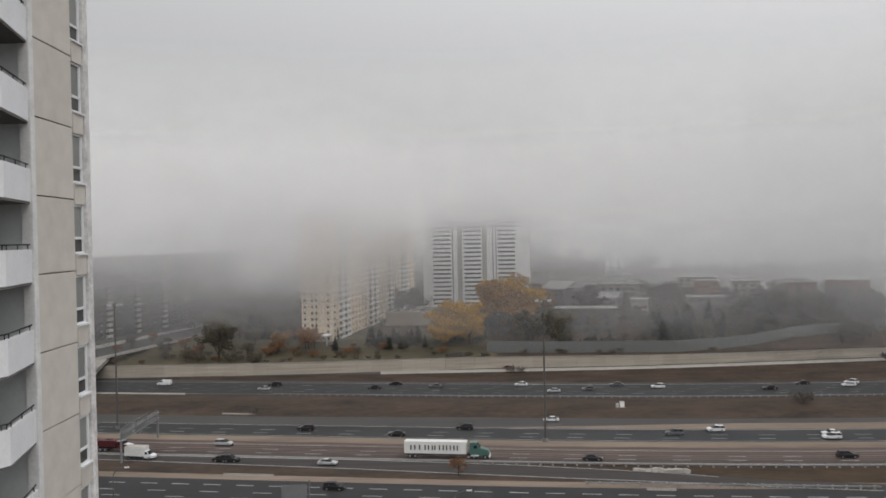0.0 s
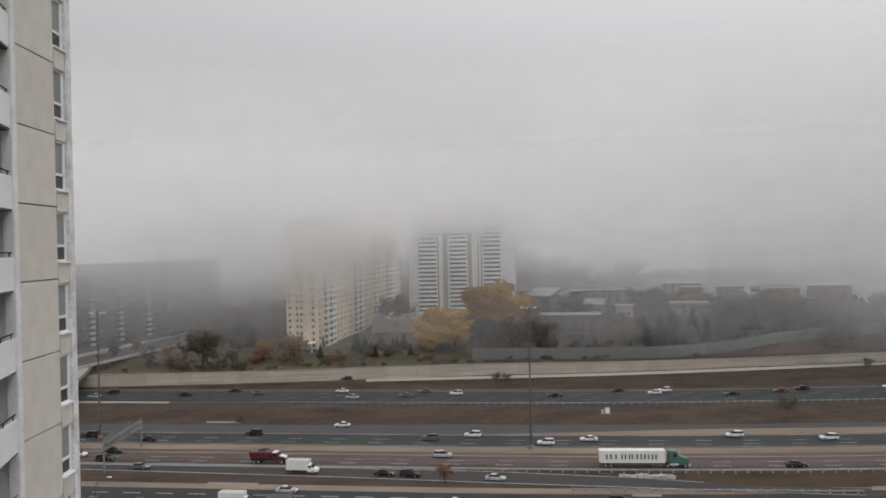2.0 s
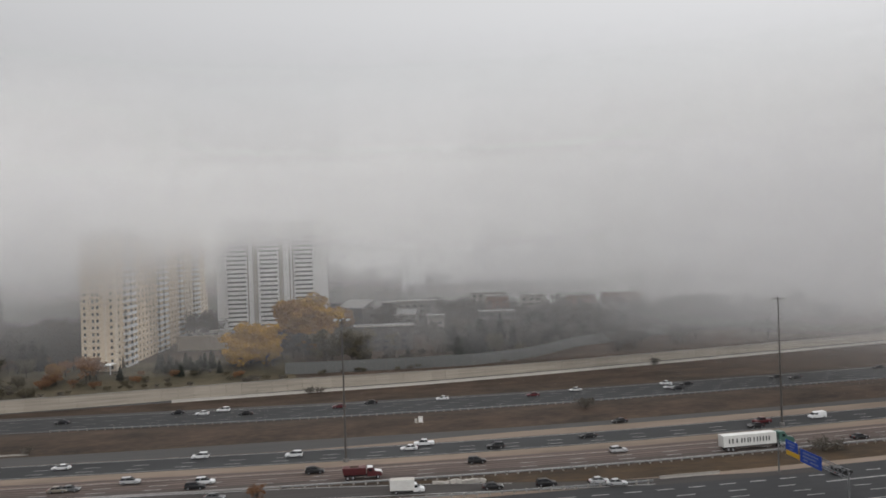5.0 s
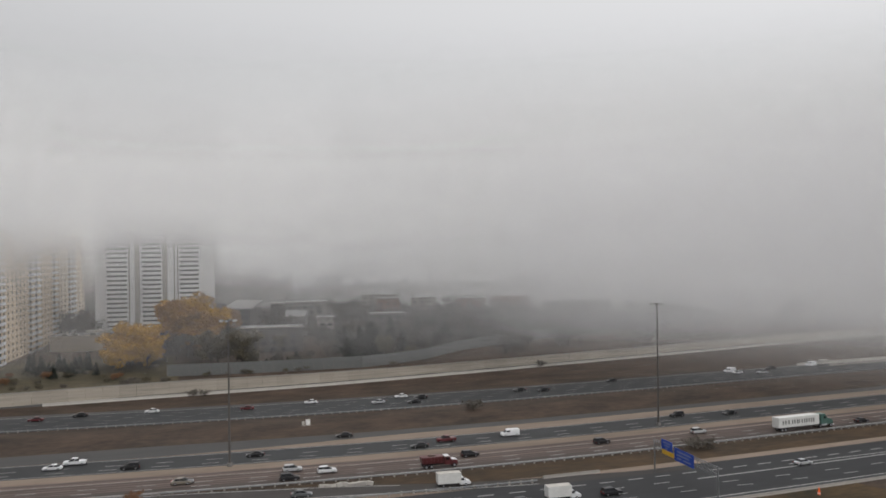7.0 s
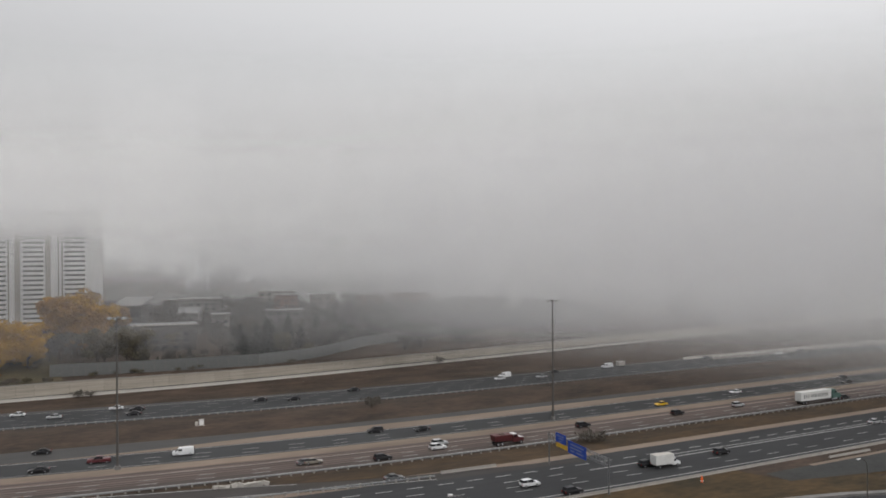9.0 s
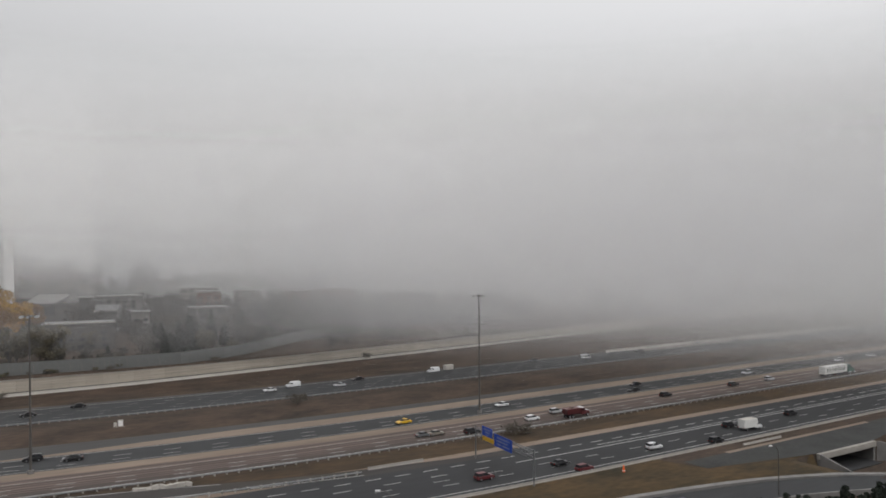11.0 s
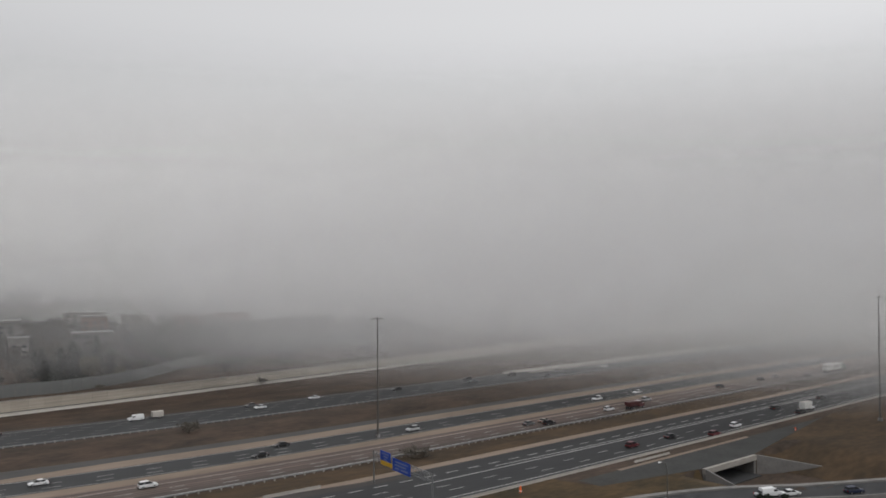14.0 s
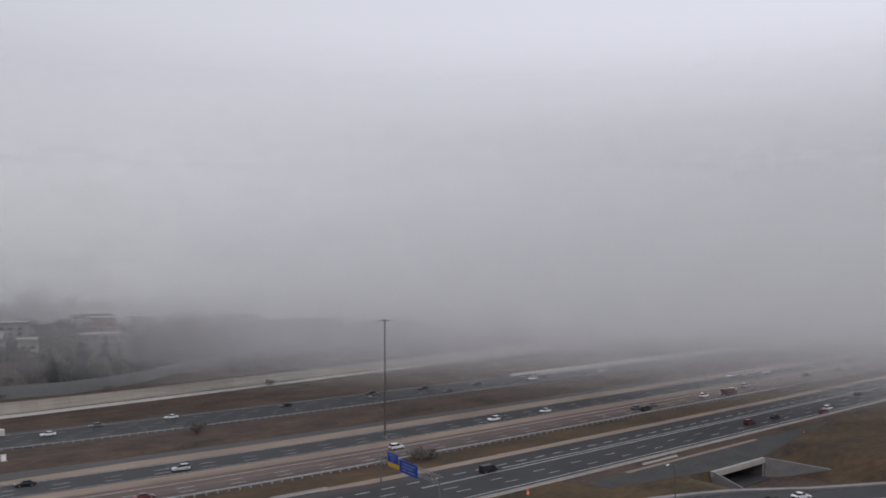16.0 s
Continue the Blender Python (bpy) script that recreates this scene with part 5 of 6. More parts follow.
def car(kind, colour):
    """Built with its nose along +x."""
    d = CARS[kind]
    t = thing("car" if kind in ("sedan", "suv") else kind if kind != "van" else "delivery_van", COLOURS[colour] + " " + LABELS[kind] + " driving on the highway", "car" if kind != "van" else "van")
    W = d["W"]
    n = len(d["body"])
    part("body", loft(bmesh.new(), d["body"], [W * (0.93 if abs(x) > 2.2 else 1.0) for x, z in d["body"]], 0.07), PAINT[colour], t, smooth=False)
    c = d["cab"]
    closed = kind == "van"
    part("cabin", loft(bmesh.new(), c, [W * 0.94, W * 0.78, W * 0.78, W * 0.94], 0.05), PAINT[colour] if closed else CAR_GLASS, t, "" if closed else "dark glass cabin")
    (ax, az1), (bx, bz), (cx, cz), (ex, ez) = c
    if closed:
        part("windscreen", loft(bmesh.new(), [(cx + 0.06, cz - 0.1), (ex + 0.04, ez + 0.08), (ex + 0.0, ez + 0.06), (cx + 0.02, cz - 0.12)], [W * 0.72, W * 0.86, W * 0.86, W * 0.72], 0.005), CAR_GLASS, t)
        for s in (-1, 1):
            bm = boxes((0.35, 1.3, s * W * 0.9 - 0.02, s * W * 0.9 + 0.02, 1.28, 1.8))
            part("side_window", bm, CAR_GLASS, t)
    else:
        part("roof_panel", loft(bmesh.new(), [(bx + 0.02, bz - 0.02), (bx + 0.02, bz + 0.035), (cx, cz + 0.035), (cx, cz - 0.02)], [W * 0.74] * 4, 0.015), PAINT[colour], t)
        for s in (-1, 1):
            for fx in (0.5,):
                px = bx + (cx - bx) * fx
                bm = bmesh.new()
                tube(bm, (px, s * W * 0.955, az1 - 0.02), (px, s * W * 0.8, bz + 0.01), 0.05, 0.05, 5)
                part("door_pillar", bm, PAINT[colour], t)
    nose, tail = d["L"] / 2, -d["L"] / 2
    for s in (-1, 1):
        part("headlight", boxes((nose - 0.22, nose - 0.02, s * 0.62 - 0.17, s * 0.62 + 0.17, 0.56, 0.72)), HEAD, t)
        part("tail_light", boxes((tail - 0.01, tail + 0.1, s * 0.68 - 0.14, s * 0.68 + 0.14, 0.68, 0.9)), TAIL, t)
    part("bumper", boxes((nose - 0.12, nose + 0.02, -0.8, 0.8, 0.25, 0.45)), TRIM, t)
    part("bumper", boxes((tail - 0.03, tail + 0.1, -0.8, 0.8, 0.28, 0.48)), TRIM, t)
    wheels(t, (nose - 0.95, tail + 0.95), W - 0.12, 0.33)
    return t


def articulated_truck():
    t = thing("articulated_truck", "articulated truck with a white box trailer and a green cab", "truck")
    tr = part("trailer", boxes((-11.0, 4.4, -1.28, 1.28, 1.15, 4.1), bevel=0.05), TRAILER_SKIN, t, "white box trailer with dark lettering bars on its side")
    for k, w in enumerate((1.35, 0.34, 1.2, 1.0, 1.3, 1.25, 1.2)):
        x = -9.5 + k * 1.78 + (0.4 if k == 1 else 0)
        part("lettering_bar", boxes((x, x + 0.36, -1.31, -1.285, 2.05, 3.25)), LETTER, tr)
        if w > 0.5:
            part("lettering_bar", boxes((x + w - 0.36, x + w, -1.31, -1.285, 2.05, 3.25)), LETTER, tr)
    part("lower_rail", boxes((-11.0, 4.4, -1.3, -1.2, 1.0, 1.16)), DARK, tr)
    part("chassis", boxes((-10.6, 9.6, -0.5, 0.5, 0.75, 1.1)), DARK, t)
    part("cab", loft(bmesh.new(), [(5.2, 1.0), (5.2, 3.95), (6.9, 4.0), (7.6, 2.75), (9.6, 2.2), (10.0, 1.6), (10.0, 0.8), (5.4, 0.7)], [1.2, 1.2, 1.15, 1.15, 1.05, 1.0, 1.0, 1.2], 0.1), PAINT["green"], t, "green sleeper cab with a bonnet")
    part("windscreen", loft(bmesh.new(), [(7.05, 3.75), (7.72, 2.75), (7.66, 2.72), (6.98, 3.72)], [1.02, 1.06, 1.06, 1.02], 0.005), CAR_GLASS, t)
    for s in (-1, 1):
        part("side_window", boxes((6.2, 7.0, s * 1.19 - 0.03, s * 1.19 + 0.03, 2.6, 3.3)), CAR_GLASS, t)
        part("fuel_tank", tube(bmesh.new(), (5.4, s * 0.95, 0.75), (7.4, s * 0.95, 0.75), 0.33, 0.33, 12), RIM, t)
        part("headlight", boxes((9.85, 10.04, s * 0.7 - 0.2, s * 0.7 + 0.2, 1.05, 1.35)), HEAD, t)
        part("landing_leg", boxes((1.6, 1.75, s * 0.85 - 0.07, s * 0.85 + 0.07, 0.25, 1.15)), STEEL, t)
    part("bumper", boxes((9.9, 10.15, -1.15, 1.15, 0.4, 0.85), bevel=0.04), WHITE, t, "pale front bumper")
    wheels(t, (-9.6, -8.3, 4.9, 6.2, 9.0), 1.05, 0.5, True)
    return t


def dump_truck():
    t = thing("dump_truck", "red dump truck with a white bonnet and roof", "truck")
    bed = part("dump_box", loft(bmesh.new(), [(-4.4, 1.3), (-4.6, 2.9), (1.0, 2.9), (1.0, 1.2)], [1.2, 1.25, 1.25, 1.2], 0.06), PAINT_DUMP, t, "dark red steel dump box with ribs")
    for k in range(6):
        for s in (-1, 1):
            part("rib", boxes((-4.2 + k * 0.95, -4.08 + k * 0.95, s * 1.28 - 0.04, s * 1.28 + 0.04, 1.4, 2.85)), PAINT_DUMP, bed)
    part("load", loft(bmesh.new(), [(-4.2, 2.5), (-2.5, 2.95), (-0.6, 2.9), (0.8, 2.5)], [1.1, 0.7, 0.7, 1.1], 0.05), GRASS, t, "heap of dark earth")
    part("chassis", boxes((-4.3, 4.6, -0.5, 0.5, 0.75, 1.15)), DARK, t)
    part("cab", loft(bmesh.new(), [(1.3, 1.0), (1.3, 2.75), (2.6, 2.8), (3.1, 1.95), (4.6, 1.75), (4.9, 1.3), (4.9, 0.7), (1.4, 0.7)], [1.15, 1.15, 1.1, 1.1, 1.0, 0.98, 0.98, 1.15], 0.08), PAINT_DUMP, t, "dark red bonneted cab")
    part("cab_roof", boxes((1.35, 2.65, -1.08, 1.08, 2.7, 2.88), bevel=0.05), PAINT["white"], t, "white cab roof")
    part("bonnet", loft(bmesh.new(), [(3.05, 1.7), (3.1, 2.02), (4.65, 1.82), (4.85, 1.45)], [1.0, 1.0, 0.95, 0.95], 0.05), PAINT["white"], t, "white bonnet")
    part("windscreen", loft(bmesh.new(), [(2.75, 2.65), (3.2, 1.98), (3.14, 1.95), (2.68, 2.62)], [1.0, 1.02, 1.02, 1.0], 0.005), CAR_GLASS, t)
    for s in (-1, 1):
        part("side_window", boxes((1.7, 2.5, s * 1.14 - 0.03, s * 1.14 + 0.03, 1.9, 2.5)), CAR_GLASS, t)
        part("headlight", boxes((4.8, 4.94, s * 0.7 - 0.18, s * 0.7 + 0.18, 1.0, 1.25)), HEAD, t)
    wheels(t, (-3.4, -2.1, 3.9), 1.05, 0.5, True)
    return t


def box_truck():
    t = thing("box_truck", "white cube van with a tall box body", "truck")
    part("cargo_box", boxes((-3.9, 1.6, -1.15, 1.15, 0.85, 3.2), bevel=0.06), TRAILER_SKIN, t)
    part("roof_skin", boxes((-3.85, 1.55, -1.1, 1.1, 3.2, 3.24)), CONC_LIGHT, t, "translucent pale roof")
    part("cab", loft(bmesh.new(), [(1.3, 0.6), (1.3, 2.15), (2.0, 2.2), (2.75, 1.4), (3.7, 1.15), (3.85, 0.8), (3.8, 0.45), (1.4, 0.4)], [1.0, 1.0, 0.95, 0.98, 0.95, 0.92, 0.92, 1.0], 0.07), PAINT["white"], t)
    part("windscreen", loft(bmesh.new(), [(2.1, 2.1), (2.85, 1.4), (2.8, 1.36), (2.04, 2.06)], [0.85, 0.9, 0.9, 0.85], 0.005), CAR_GLASS, t)
    part("chassis", boxes((-3.8, 3.4, -0.45, 0.45, 0.5, 0.85)), DARK, t)
    for s in (-1, 1):
        part("side_window", boxes((1.6, 2.3, s * 0.99 - 0.03, s * 0.99 + 0.03, 1.4, 1.95)), CAR_GLASS, t)
        part("headlight", boxes((3.7, 3.87, s * 0.65 - 0.16, s * 0.65 + 0.16, 0.75, 0.95)), HEAD, t)
        part("tail_light", boxes((-3.93, -3.88, s * 0.95 - 0.1, s * 0.95 + 0.1, 0.95, 1.2)), TAIL, t)
    wheels(t, (-2.6, 2.75), 0.95, 0.4, False)
    return t


def cargo_trailer():
    t = thing("cargo_trailer", "small pale box trailer towed behind a van", "trailer")
    part("cargo_box", boxes((-1.9, 1.9, -1.05, 1.05, 0.55, 2.5), bevel=0.05), CONC_LIGHT, t)
    part("drawbar", boxes((1.9, 3.3, -0.06, 0.06, 0.45, 0.57)), STEEL, t)
    wheels(t, (-0.3,), 0.95, 0.33)
    return t


LETTER = mat("dark_lettering", (0.06, 0.065, 0.065), 0.6, 0.1, 2.0, 9.0, 0)
PAINT_DUMP = paint("dump_box_red", (0.072, 0.016, 0.018))


# ---- fog: thin veils of low cloud hanging over the valley, one behind the other ----
def fog_bank(r, material, label, a0=70, a1=-110):
    """A billow of cloud round the valley: its base curls under, its crown leans back."""
    top = 54 + 0.5 * r
    bm = bmesh.new()
    prof, out, z = [], 0.0, 80.0
    for z in range(80, int(top) + 20, 12):
        prof.append((z, out))
        out += 12 * math.tan(radians(-4 + 16 * smooth01(60, 150, z + 6)))
    out = 0.0
    for z in range(68, -20, -12):
        out -= 12 * math.tan(radians(-22 + 18 * smooth01(20, 80, z + 6)))
        prof.insert(0, (z, out))
    rows = []
    for k in range(61):
        a = radians(-(a0 + (a1 - a0) * k / 60))
        rr = r * (1 + 0.01 * math.sin(5 * a + r))
        rows.append([bm.verts.new(((rr + q) * math.sin(a), (rr + q) * math.cos(a), zz)) for zz, q in prof])
    for p, q in zip(rows, rows[1:]):
        for k in range(len(prof) - 1):
            bm.faces.new((p[k], q[k], q[k + 1], p[k + 1]))
    ob = new("fog_bank", mesh_of(bm, "fog_bank", material, True))
    return tagged(ob, label, "fog", kind="stuff")


FOG = "thin pale veil of drifting low cloud"
fog_bank(288, fog_mat("fog_b", 0.006, 0.10, 26, 80, 62, 110, 0.24, 0.8, 0.011, 11.0, right_from=90, rise=18), FOG)
fog_bank(345, fog_mat("fog_c", 0.09, 0.30, 40, 80, 66, 108, 0.10, 0.6, 0.010, 27.0, left=0.13, right_from=0), FOG)
fog_bank(412, fog_mat("fog_d", 0.07, 0.95, 55, 78, 80, 112, 0.3, 0.5, 0.009, 41.0, left=0.12), FOG)
fog_bank(545, fog_mat("fog_e", 0.22, 1.1, 26, 62, 50, 210, 0.5, 0.3, 0.008, 59.0, left=0.14, right_from=40), FOG)
fog_bank(880, fog_mat("fog_f", 0.92, 1.3, 5, 50, 60, 220, 0.3, 0.05, 0.005, 77.0), FOG)
wisps = [(fog_bank(358, fog_mat("fog_wisp", 0.10, 0.68, 16, 60, 70, 130, 0.0, 0.5, 0.014, 5.0, window=(-64, 66)), "torn scrap of low cloud drifting past the cream slab", 32, -8),
          [(0, pose(0, 0, 0)), (2, pose(0, 0, 4, 0, 0, 0.3)), (5, pose(0, 0, 12, 0, 0, 1)), (9, pose(0, 0, 17, 0, 0, 2)), (16, pose(0, 0, 22, 0, 0, 4))]),
         (fog_bank(338, fog_mat("fog_wisp", 0.27, 0.42, 6, 40, 70, 130, 0.0, 0.9, 0.016, 17.0, window=(225, 140)), "torn scrap of low cloud drifting over the highway", -12, -105),
          [(0, pose(0, 0, 12, 0, 0, -8)), (5, pose(0, 0, 6, 0, 0, -4)), (9, pose(0, 0, 2, 0, 0, 0)), (16, pose(0, 0, -3, 0, 0, 3))]),
         (fog_bank(343, fog_mat("fog_wisp", 0.09, 0.04, 10, 26, 18, 46, 0.0, 0.9, 0.016, 33.0, window=(28, 190), rise=10), "low ground mist drifting among the trees on the slope", 30, -32),
          [(0, pose(0, 0, 0, 0, 0, -1)), (5, pose(0, 0, 0, 0, 0, 0)), (8.5, pose(0, 0, 0, 0, 0, 2)), (12.5, pose(0, 0, 0, 0, 0, 7)), (16, pose(0, 0, 0, 0, 0, 14))])]


# ---- what moves ----
def slip_lane(x):
    """Middle of the slip road that dives under the collector lanes."""
    return float(np.interp(x, (-300, -80, -20, 34, 92, 104, 140), (-24, -25.5, -27.5, -33.0, -37.2, -39.6, -45)))


def slip_dip(x):
    """How far the slip road has dived at x."""
    return 4.6 * smooth01(76, 116, x)


def lane_rows(off, x_ref, t_ref, v, v2=None):
    """Along a lane at a steady speed (v2: the speed at the end of the clip)."""
    rows = []
    for k in range(17):
        t = float(k)
        s = (t - t_ref) * v
        if v2 is not None:
            s = v * (t - t_ref) + (v2 - v) / 16.0 * (t * t - t_ref * t_ref) / 2
        x = x_ref + s
        o = off(x) if callable(off) else off
        ahead = x + (3 if v > 0 else -3)
        o2 = off(ahead) if callable(off) else off
        y, y2 = mid(x) + o, mid(ahead) + o2
        rows.append((t, pose(x, y, 0.06 - (slip_dip(x) if off is slip_lane else 0.0), 0, 0, math.degrees(math.atan2(y2 - y, ahead - x)))))
    return rows


def table_rows(off, times, xs):
    """Along a lane through given places: a smooth curve through (time, x)."""
    m = [(xs[1] - xs[0]) / (times[1] - times[0])]
    m += [(xs[k + 1] - xs[k - 1]) / (times[k + 1] - times[k - 1]) for k in range(1, len(xs) - 1)]
    m.append((xs[-1] - xs[-2]) / (times[-1] - times[-2]))
    f = off if callable(off) else (lambda x: off)
    rows = []
    for k in range(33):
        t = k / 2
        i = max(j for j in range(len(xs) - 1) if times[j] <= t)
        h = times[i + 1] - times[i]
        u = (t - times[i]) / h
        x = ((1 + 2 * u) * xs[i] + u * h * m[i]) * (1 - u) ** 2 + ((3 - 2 * u) * xs[i + 1] - (1 - u) * h * m[i + 1]) * u * u
        y, y2 = mid(x) + f(x), mid(x + 3) + f(x + 3)
        rows.append((t, pose(x, y, 0.06 - (slip_dip(x) if off is slip_lane else 0.0), 0, 0, math.degrees(math.atan2(y2 - y, 3)))))
    return rows


TRAFFIC = [
    ("van", "white", 80.8, 178, 11.3, -26.5), ("van", "white", 7.4, 90, 7.5, -31.5), ("van", "white", 80.8, 176, 9.3, -30.7),
    ("suv", "white", 80.8, 68, 2.5, -29.8), ("sedan", "black", 76.5, 137, 7.2, -30.6), ("sedan", "white", 80.8, 71, 5.0, -30.4),
    ("sedan", "white", 80.8, 58, 7.2, -29.0), ("sedan", "grey", 80.8, 156, 13.8, -29.7), ("sedan", "white", 76.5, 63, 2.5, -30.6),
    ("sedan", "black", 80.8, 45, 5.0, -28.7), ("sedan", "white", 76.5, 170, 9.3, -33.5), ("sedan", "black", 80.8, 108, 9.3, -34.3),
    ("sedan", "black", 72.5, 26, 2.5, -34.0), ("sedan", "black", 72.5, 116, 8.2, -29.3), ("sedan", "white", 80.8, 147, 15.0, -30.9),
    ("suv", "black", 76.5, -98, 1.2, -28.7), ("sedan", "red", 76.5, 66, 6.2, -31.3), ("sedan", "grey", 80.8, 23, 1.2, -31.6),
    ("sedan", "white", 80.8, -9, 1.2, -30.2), ("sedan", "white", 80.8, 60, 8.2, -30.9), ("sedan", "grey", 76.5, -40, 1.2, -30.2),
    ("sedan", "black", 72.5, -65, 1.2, -32.8), ("sedan", "black", 76.5, 188, 15.0, -28.6), ("sedan", "black", 76.5, 66, 8.2, -31.0),
    ("suv", "white", 76.5, 35, 1.2, -32.7), ("sedan", "black", 80.8, -52, 1.2, -27.8), ("sedan", "silver", 68.5, -2, 1.2, -32.7),
    ("sedan", "black", 72.5, 42, 3.8, -34.1), ("sedan", "grey", 64.5, 264, 15.0, -32.9), ("sedan", "silver", 72.5, 44, 8.2, -35.0),
    ("van", "white", 76.5, -107, 0.0, -29.5), ("sedan", "silver", 68.5, -66, 0.0, -29.5), ("suv", "red", "upper", -49, 2.5, -29.5),
    ("sedan", "grey", 72.5, -24, 2.5, -29.5), ("sedan", "red", 76.5, 107, 2.5, -29.5), ("sedan", "black", 80.8, -22, 5.0, -29.5),
    ("sedan", "black", 68.5, 157, 5.0, -29.5), ("sedan", "silver", 72.5, 130, 11.3, -29.5), ("sedan", "black", 80.8, 142, 11.3, -29.5),
    ("sedan", "grey", 72.5, 257, 14.0, -29.5), ("sedan", "white", 74.5, 208.1, 12.5, -38.3), ("sedan", "black", 80.8, 202, 16.0, -29.5),
    ("suv", "black", 76.5, 227, 16.0, -29.5), ("sedan", "grey", 72.5, 255, 16.0, -29.5), ("sedan", "white", 68.5, 287, 16.0, -29.5),
    ("sedan", "white", 64.5, 334, 16.0, -29.5), ("sedan", "black", 10.4, 177.1, 12.5, -35.5), ("sedan", "black", 23.0, 56, 7.2, -25.4),
    ("sedan", "black", 7.4, 99, 9.3, -36.9), ("sedan", "white", 7.4, -11, 3.8, -29.6), ("suv", "white", 11.6, 26, 3.8, -31.2),
    ("suv", "black", 11.6, -29, 1.2, -28.4), ("suv", "white", 11.6, 36, 1.2, -30.9), ("suv", "grey", 7.4, 24, 1.2, -30.8),
    ("suv", "black", 3.0, 28, 6.2, -32.2), ("sedan", "white", 23.0, -4, 1.2, -28.7), ("suv", "white", 7.4, 50, 3.8, -30.7),
    ("sedan", "black", 3.0, -54, 1.2, -33.6), ("sedan", "black", 7.4, 58, 6.2, -30.7), ("pickup", "red", 7.4, 48, 8.2, -31.8),
    ("suv", "white", 3.0, 58, 1.2, -34.7), ("sedan", "black", 3.0, 36, 8.2, -34.0), ("suv", "black", 11.6, 125, 8.2, -34.7),
    ("sedan", "white", 7.4, 104, 12.7, -36.2), ("suv", "black", 7.4, -40, 0.0, -30.0), ("sedan", "white", 7.4, 44, 5.0, -30.0),
    ("pickup", "white", 11.6, 49, 5.0, -30.0), ("sedan", "black", 1.9, 166.6, 12.5, -36.0), ("sedan", "white", 3.0, 286, 14.0, -30.0),
    ("suv", "white", 7.4, 451, 14.0, -30.0), ("suv", "silver", 3.4, 227, 12.5, -39.6), ("suv", "white", 3.0, 200, 16.0, -30.0),
    ("suv", "white", 11.6, 365, 16.0, -30.0), ("sedan", "white", 3.0, 429, 16.0, -30.0), ("suv", "black", -11, 165, 8.2, 33.6),
    ("suv", "white", -15, 50, 7.1, 28.2), ("suv", "black", -18.9, 74, 8.5, 24.4), ("suv", "black", -11, 89, 7.1, 34.3),
    ("sedan", "tan", -15, 47, 8.2, 28.1), ("suv", "silver", -11, 18, 2.5, 30.9), ("sedan", "black", -18.7, 174, 5.5, 25.3),
    ("suv", "silver", -11, 13, 6.2, 33.3), ("suv", "white", -11, 112, 15.0, 35.5), ("suv", "black", -15, 95, 0.0, 29.0),
    ("sedan", "red", -18.7, 71, 16.0, 29.0), ("suv", "red", -65.0, 184.2, 12.5, 33.0),
    ("suv", "black", -54.2, 175, 9.3, 32.4), ("suv", "black", -54.2, 116, 8.2, 30.3), ("suv", "red", -58.2, 162, 12.7, 30.0),
    ("sedan", "silver", "ramp", -3, 1.2, 21.5), ("sedan", "black", -58.2, 176.7, 12.5, 29.0), ("van", "black", -49.2, 149, 16.0, 27.0),
    ("sedan", "yellow", 3.0, 198, 9.0, -36.1), ("suv", "black", -46.5, -24.6, 0.0, 31.5),
    ("sedan", "silver", "merge", -32.4, 2.0, 38.0), ("suv", "white", "drift", 91.0, 8.5, 29.1),
    ("suv", "black", "ramp", -53.4, 0.0, 24.0), ("sedan", "black", "ramp", 32.5, 4.0, 22.0), ("sedan", "grey", "ramp", -28.7, 4.0, 22.0),
    ("sedan", "grey", -14.7, -67.3, 4.0, 27.0), ("suv", "black", -64.3, 193.3, 11.3, 36.0),
]


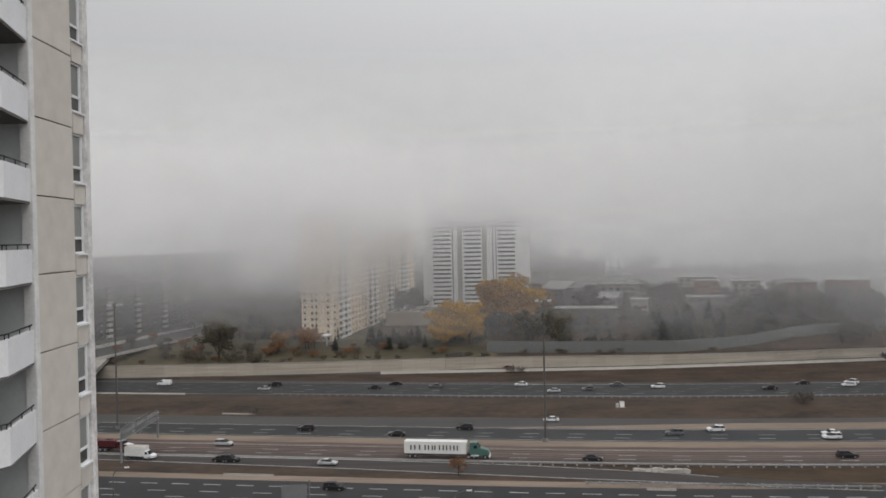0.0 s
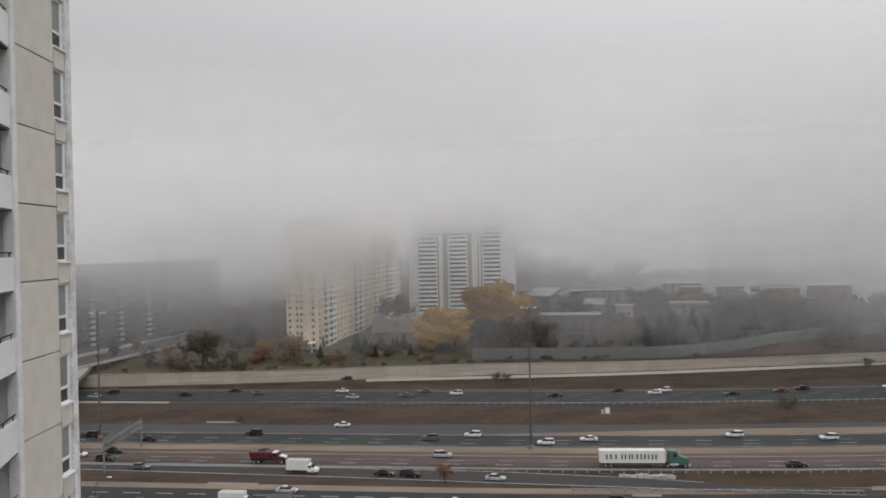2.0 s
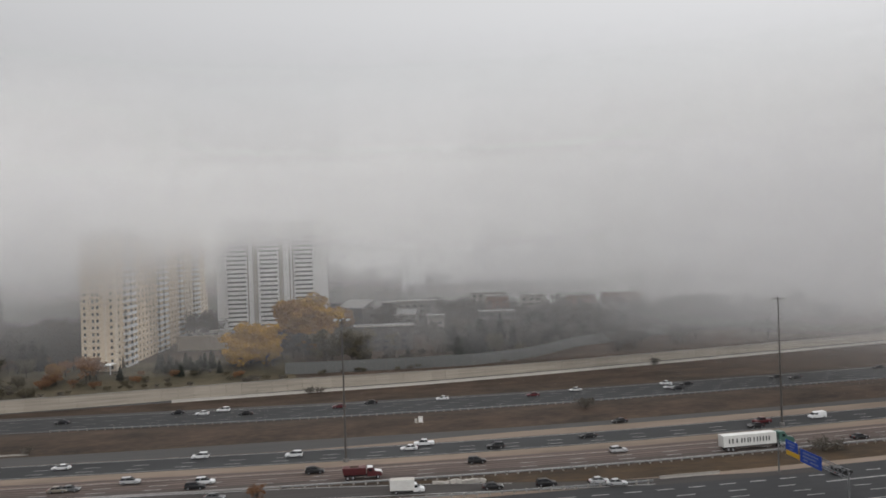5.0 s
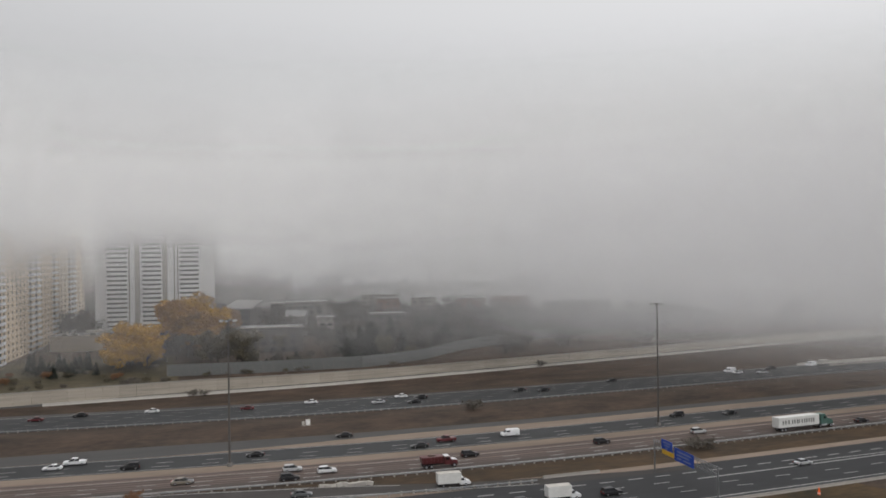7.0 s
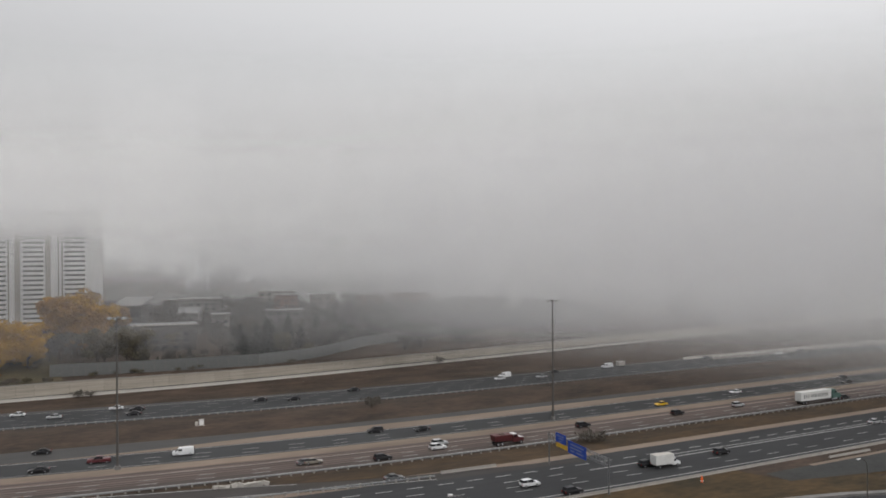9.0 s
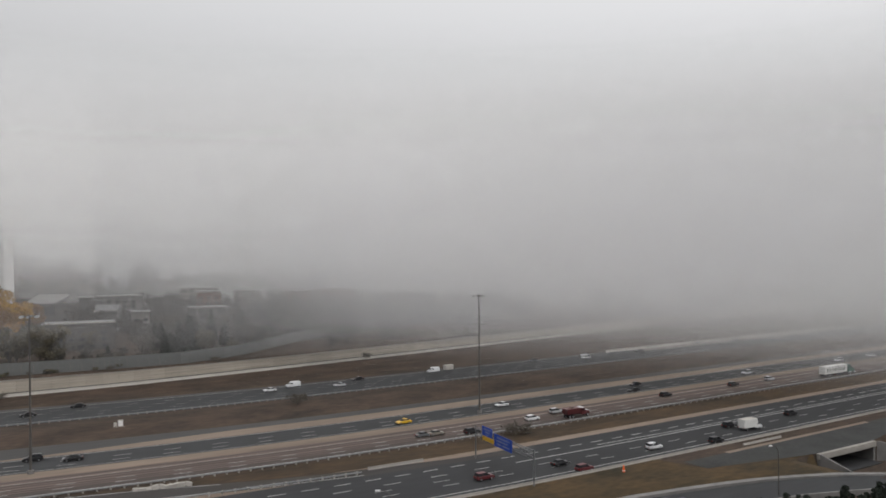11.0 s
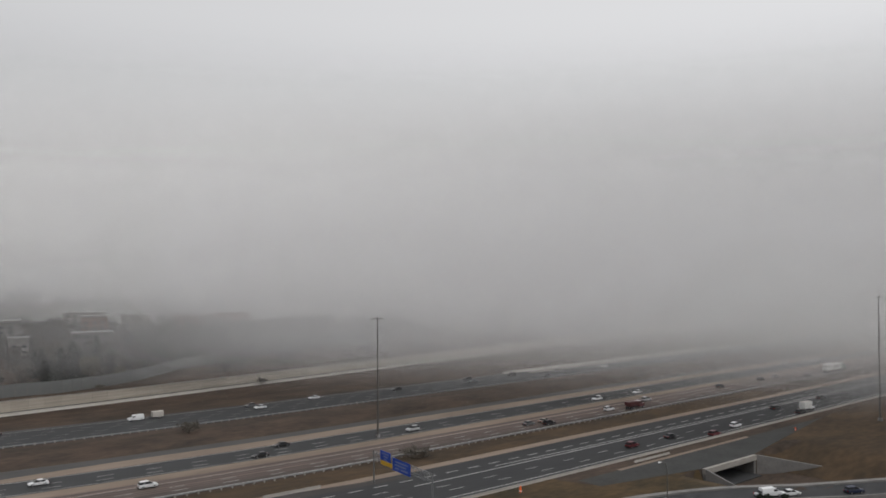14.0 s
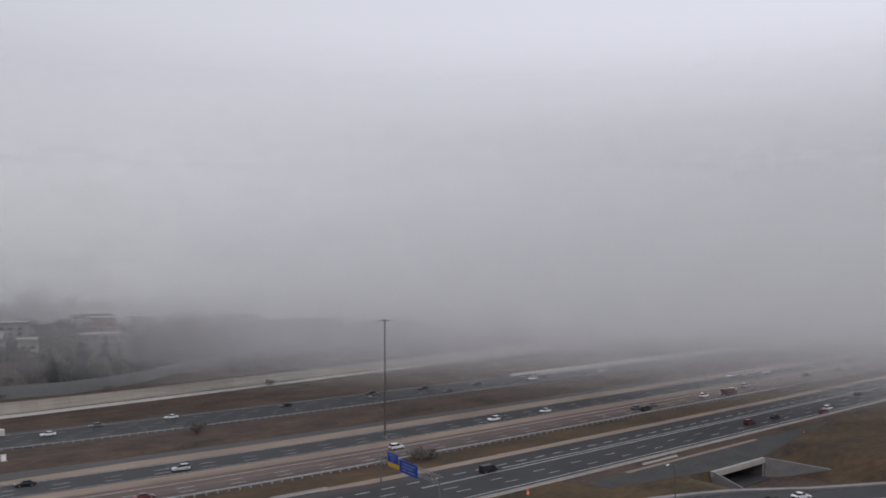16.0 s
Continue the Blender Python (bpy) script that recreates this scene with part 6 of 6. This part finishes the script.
def motions():
    made, drives = {}, []
    for kind, colour, off, x, t, v in TRAFFIC:
        key = (kind, colour)
        if key in made:
            ob = copy_thing(made[key], Matrix())
        else:
            ob = made[key] = car(kind, colour)
        tagged(ob, group="traffic on the highway")
        drives.append((ob, off, x, t, v))
    lanes = {"ramp": slip_lane, "drift": lambda u: -55 - 7 * smooth01(90, 210, u), "merge": lambda u: -43 + 5 * smooth01(-20, 50, u) - 12 * smooth01(70, 130, u), "upper": lambda u: ledge(u) - mid(u) + 4.0}
    for ob, off, x, t, v in drives:
        walk(ob, lane_rows(lanes.get(off, off), x, t, v))
    for ob, rows in wisps:
        walk(ob, rows)
    for kind, colour, x, t, v in (("suv", "blue", 140.4, 11.3, 23.7), ("sedan", "white", 127.8, 11.8, 27.5), ("van", "white", 179.2, 13.8, 20.5), ("sedan", "silver", 189, 14.3, 24), ("sedan", "white", 188.7, 16.0, 24)):
        ob = car(kind, colour)
        tagged(ob, COLOURS[colour] + " " + LABELS[kind] + " driving along the side street", group="traffic on the side street")
        rows = []
        for k in range(17):
            u = x + v * (k - t)
            a, c = street_y(u), street_y(u + 3)
            z = [max(hill(q, street_y(q)), -1.5) + 0.24 for q in (u, u + 3)]
            rows.append((float(k), pose(u, a - 2.2, z[0], 0, 0, math.degrees(math.atan2(c - a, 3)))))
        walk(ob, rows)
    walk(cargo_trailer(), lane_rows(80.8, 178 + 7.6, 11.3, -26.5))
    walk(articulated_truck(), table_rows(-18.3, (0, 4, 8.5, 11.3, 12.5, 14.3, 16), (0.5, 103, 235, 324.4, 365, 429, 490)))
    walk(dump_truck(), table_rows(-18.5, (0, 4, 8.5, 12.5, 14.3, 16), (-86.9, 4.3, 110.3, 213.9, 264, 314)))
    first = box_truck()
    second = copy_thing(first, Matrix())
    walk(first, table_rows(slip_lane, (0, 4, 5, 7.3, 8.5, 16), (-76.9, 14.2, 35.5, 77, 103.4, 262)))
    walk(second, table_rows(lambda x: float(np.interp(x, (-300, 90, 143, 249, 400), (-53.5, -53.5, -56.5, -62.1, -63))), (0, 1.5, 7.3, 8.5, 12.5, 14.3, 16), (-92, -54, 97, 129.5, 249, 310, 372)))


motions()
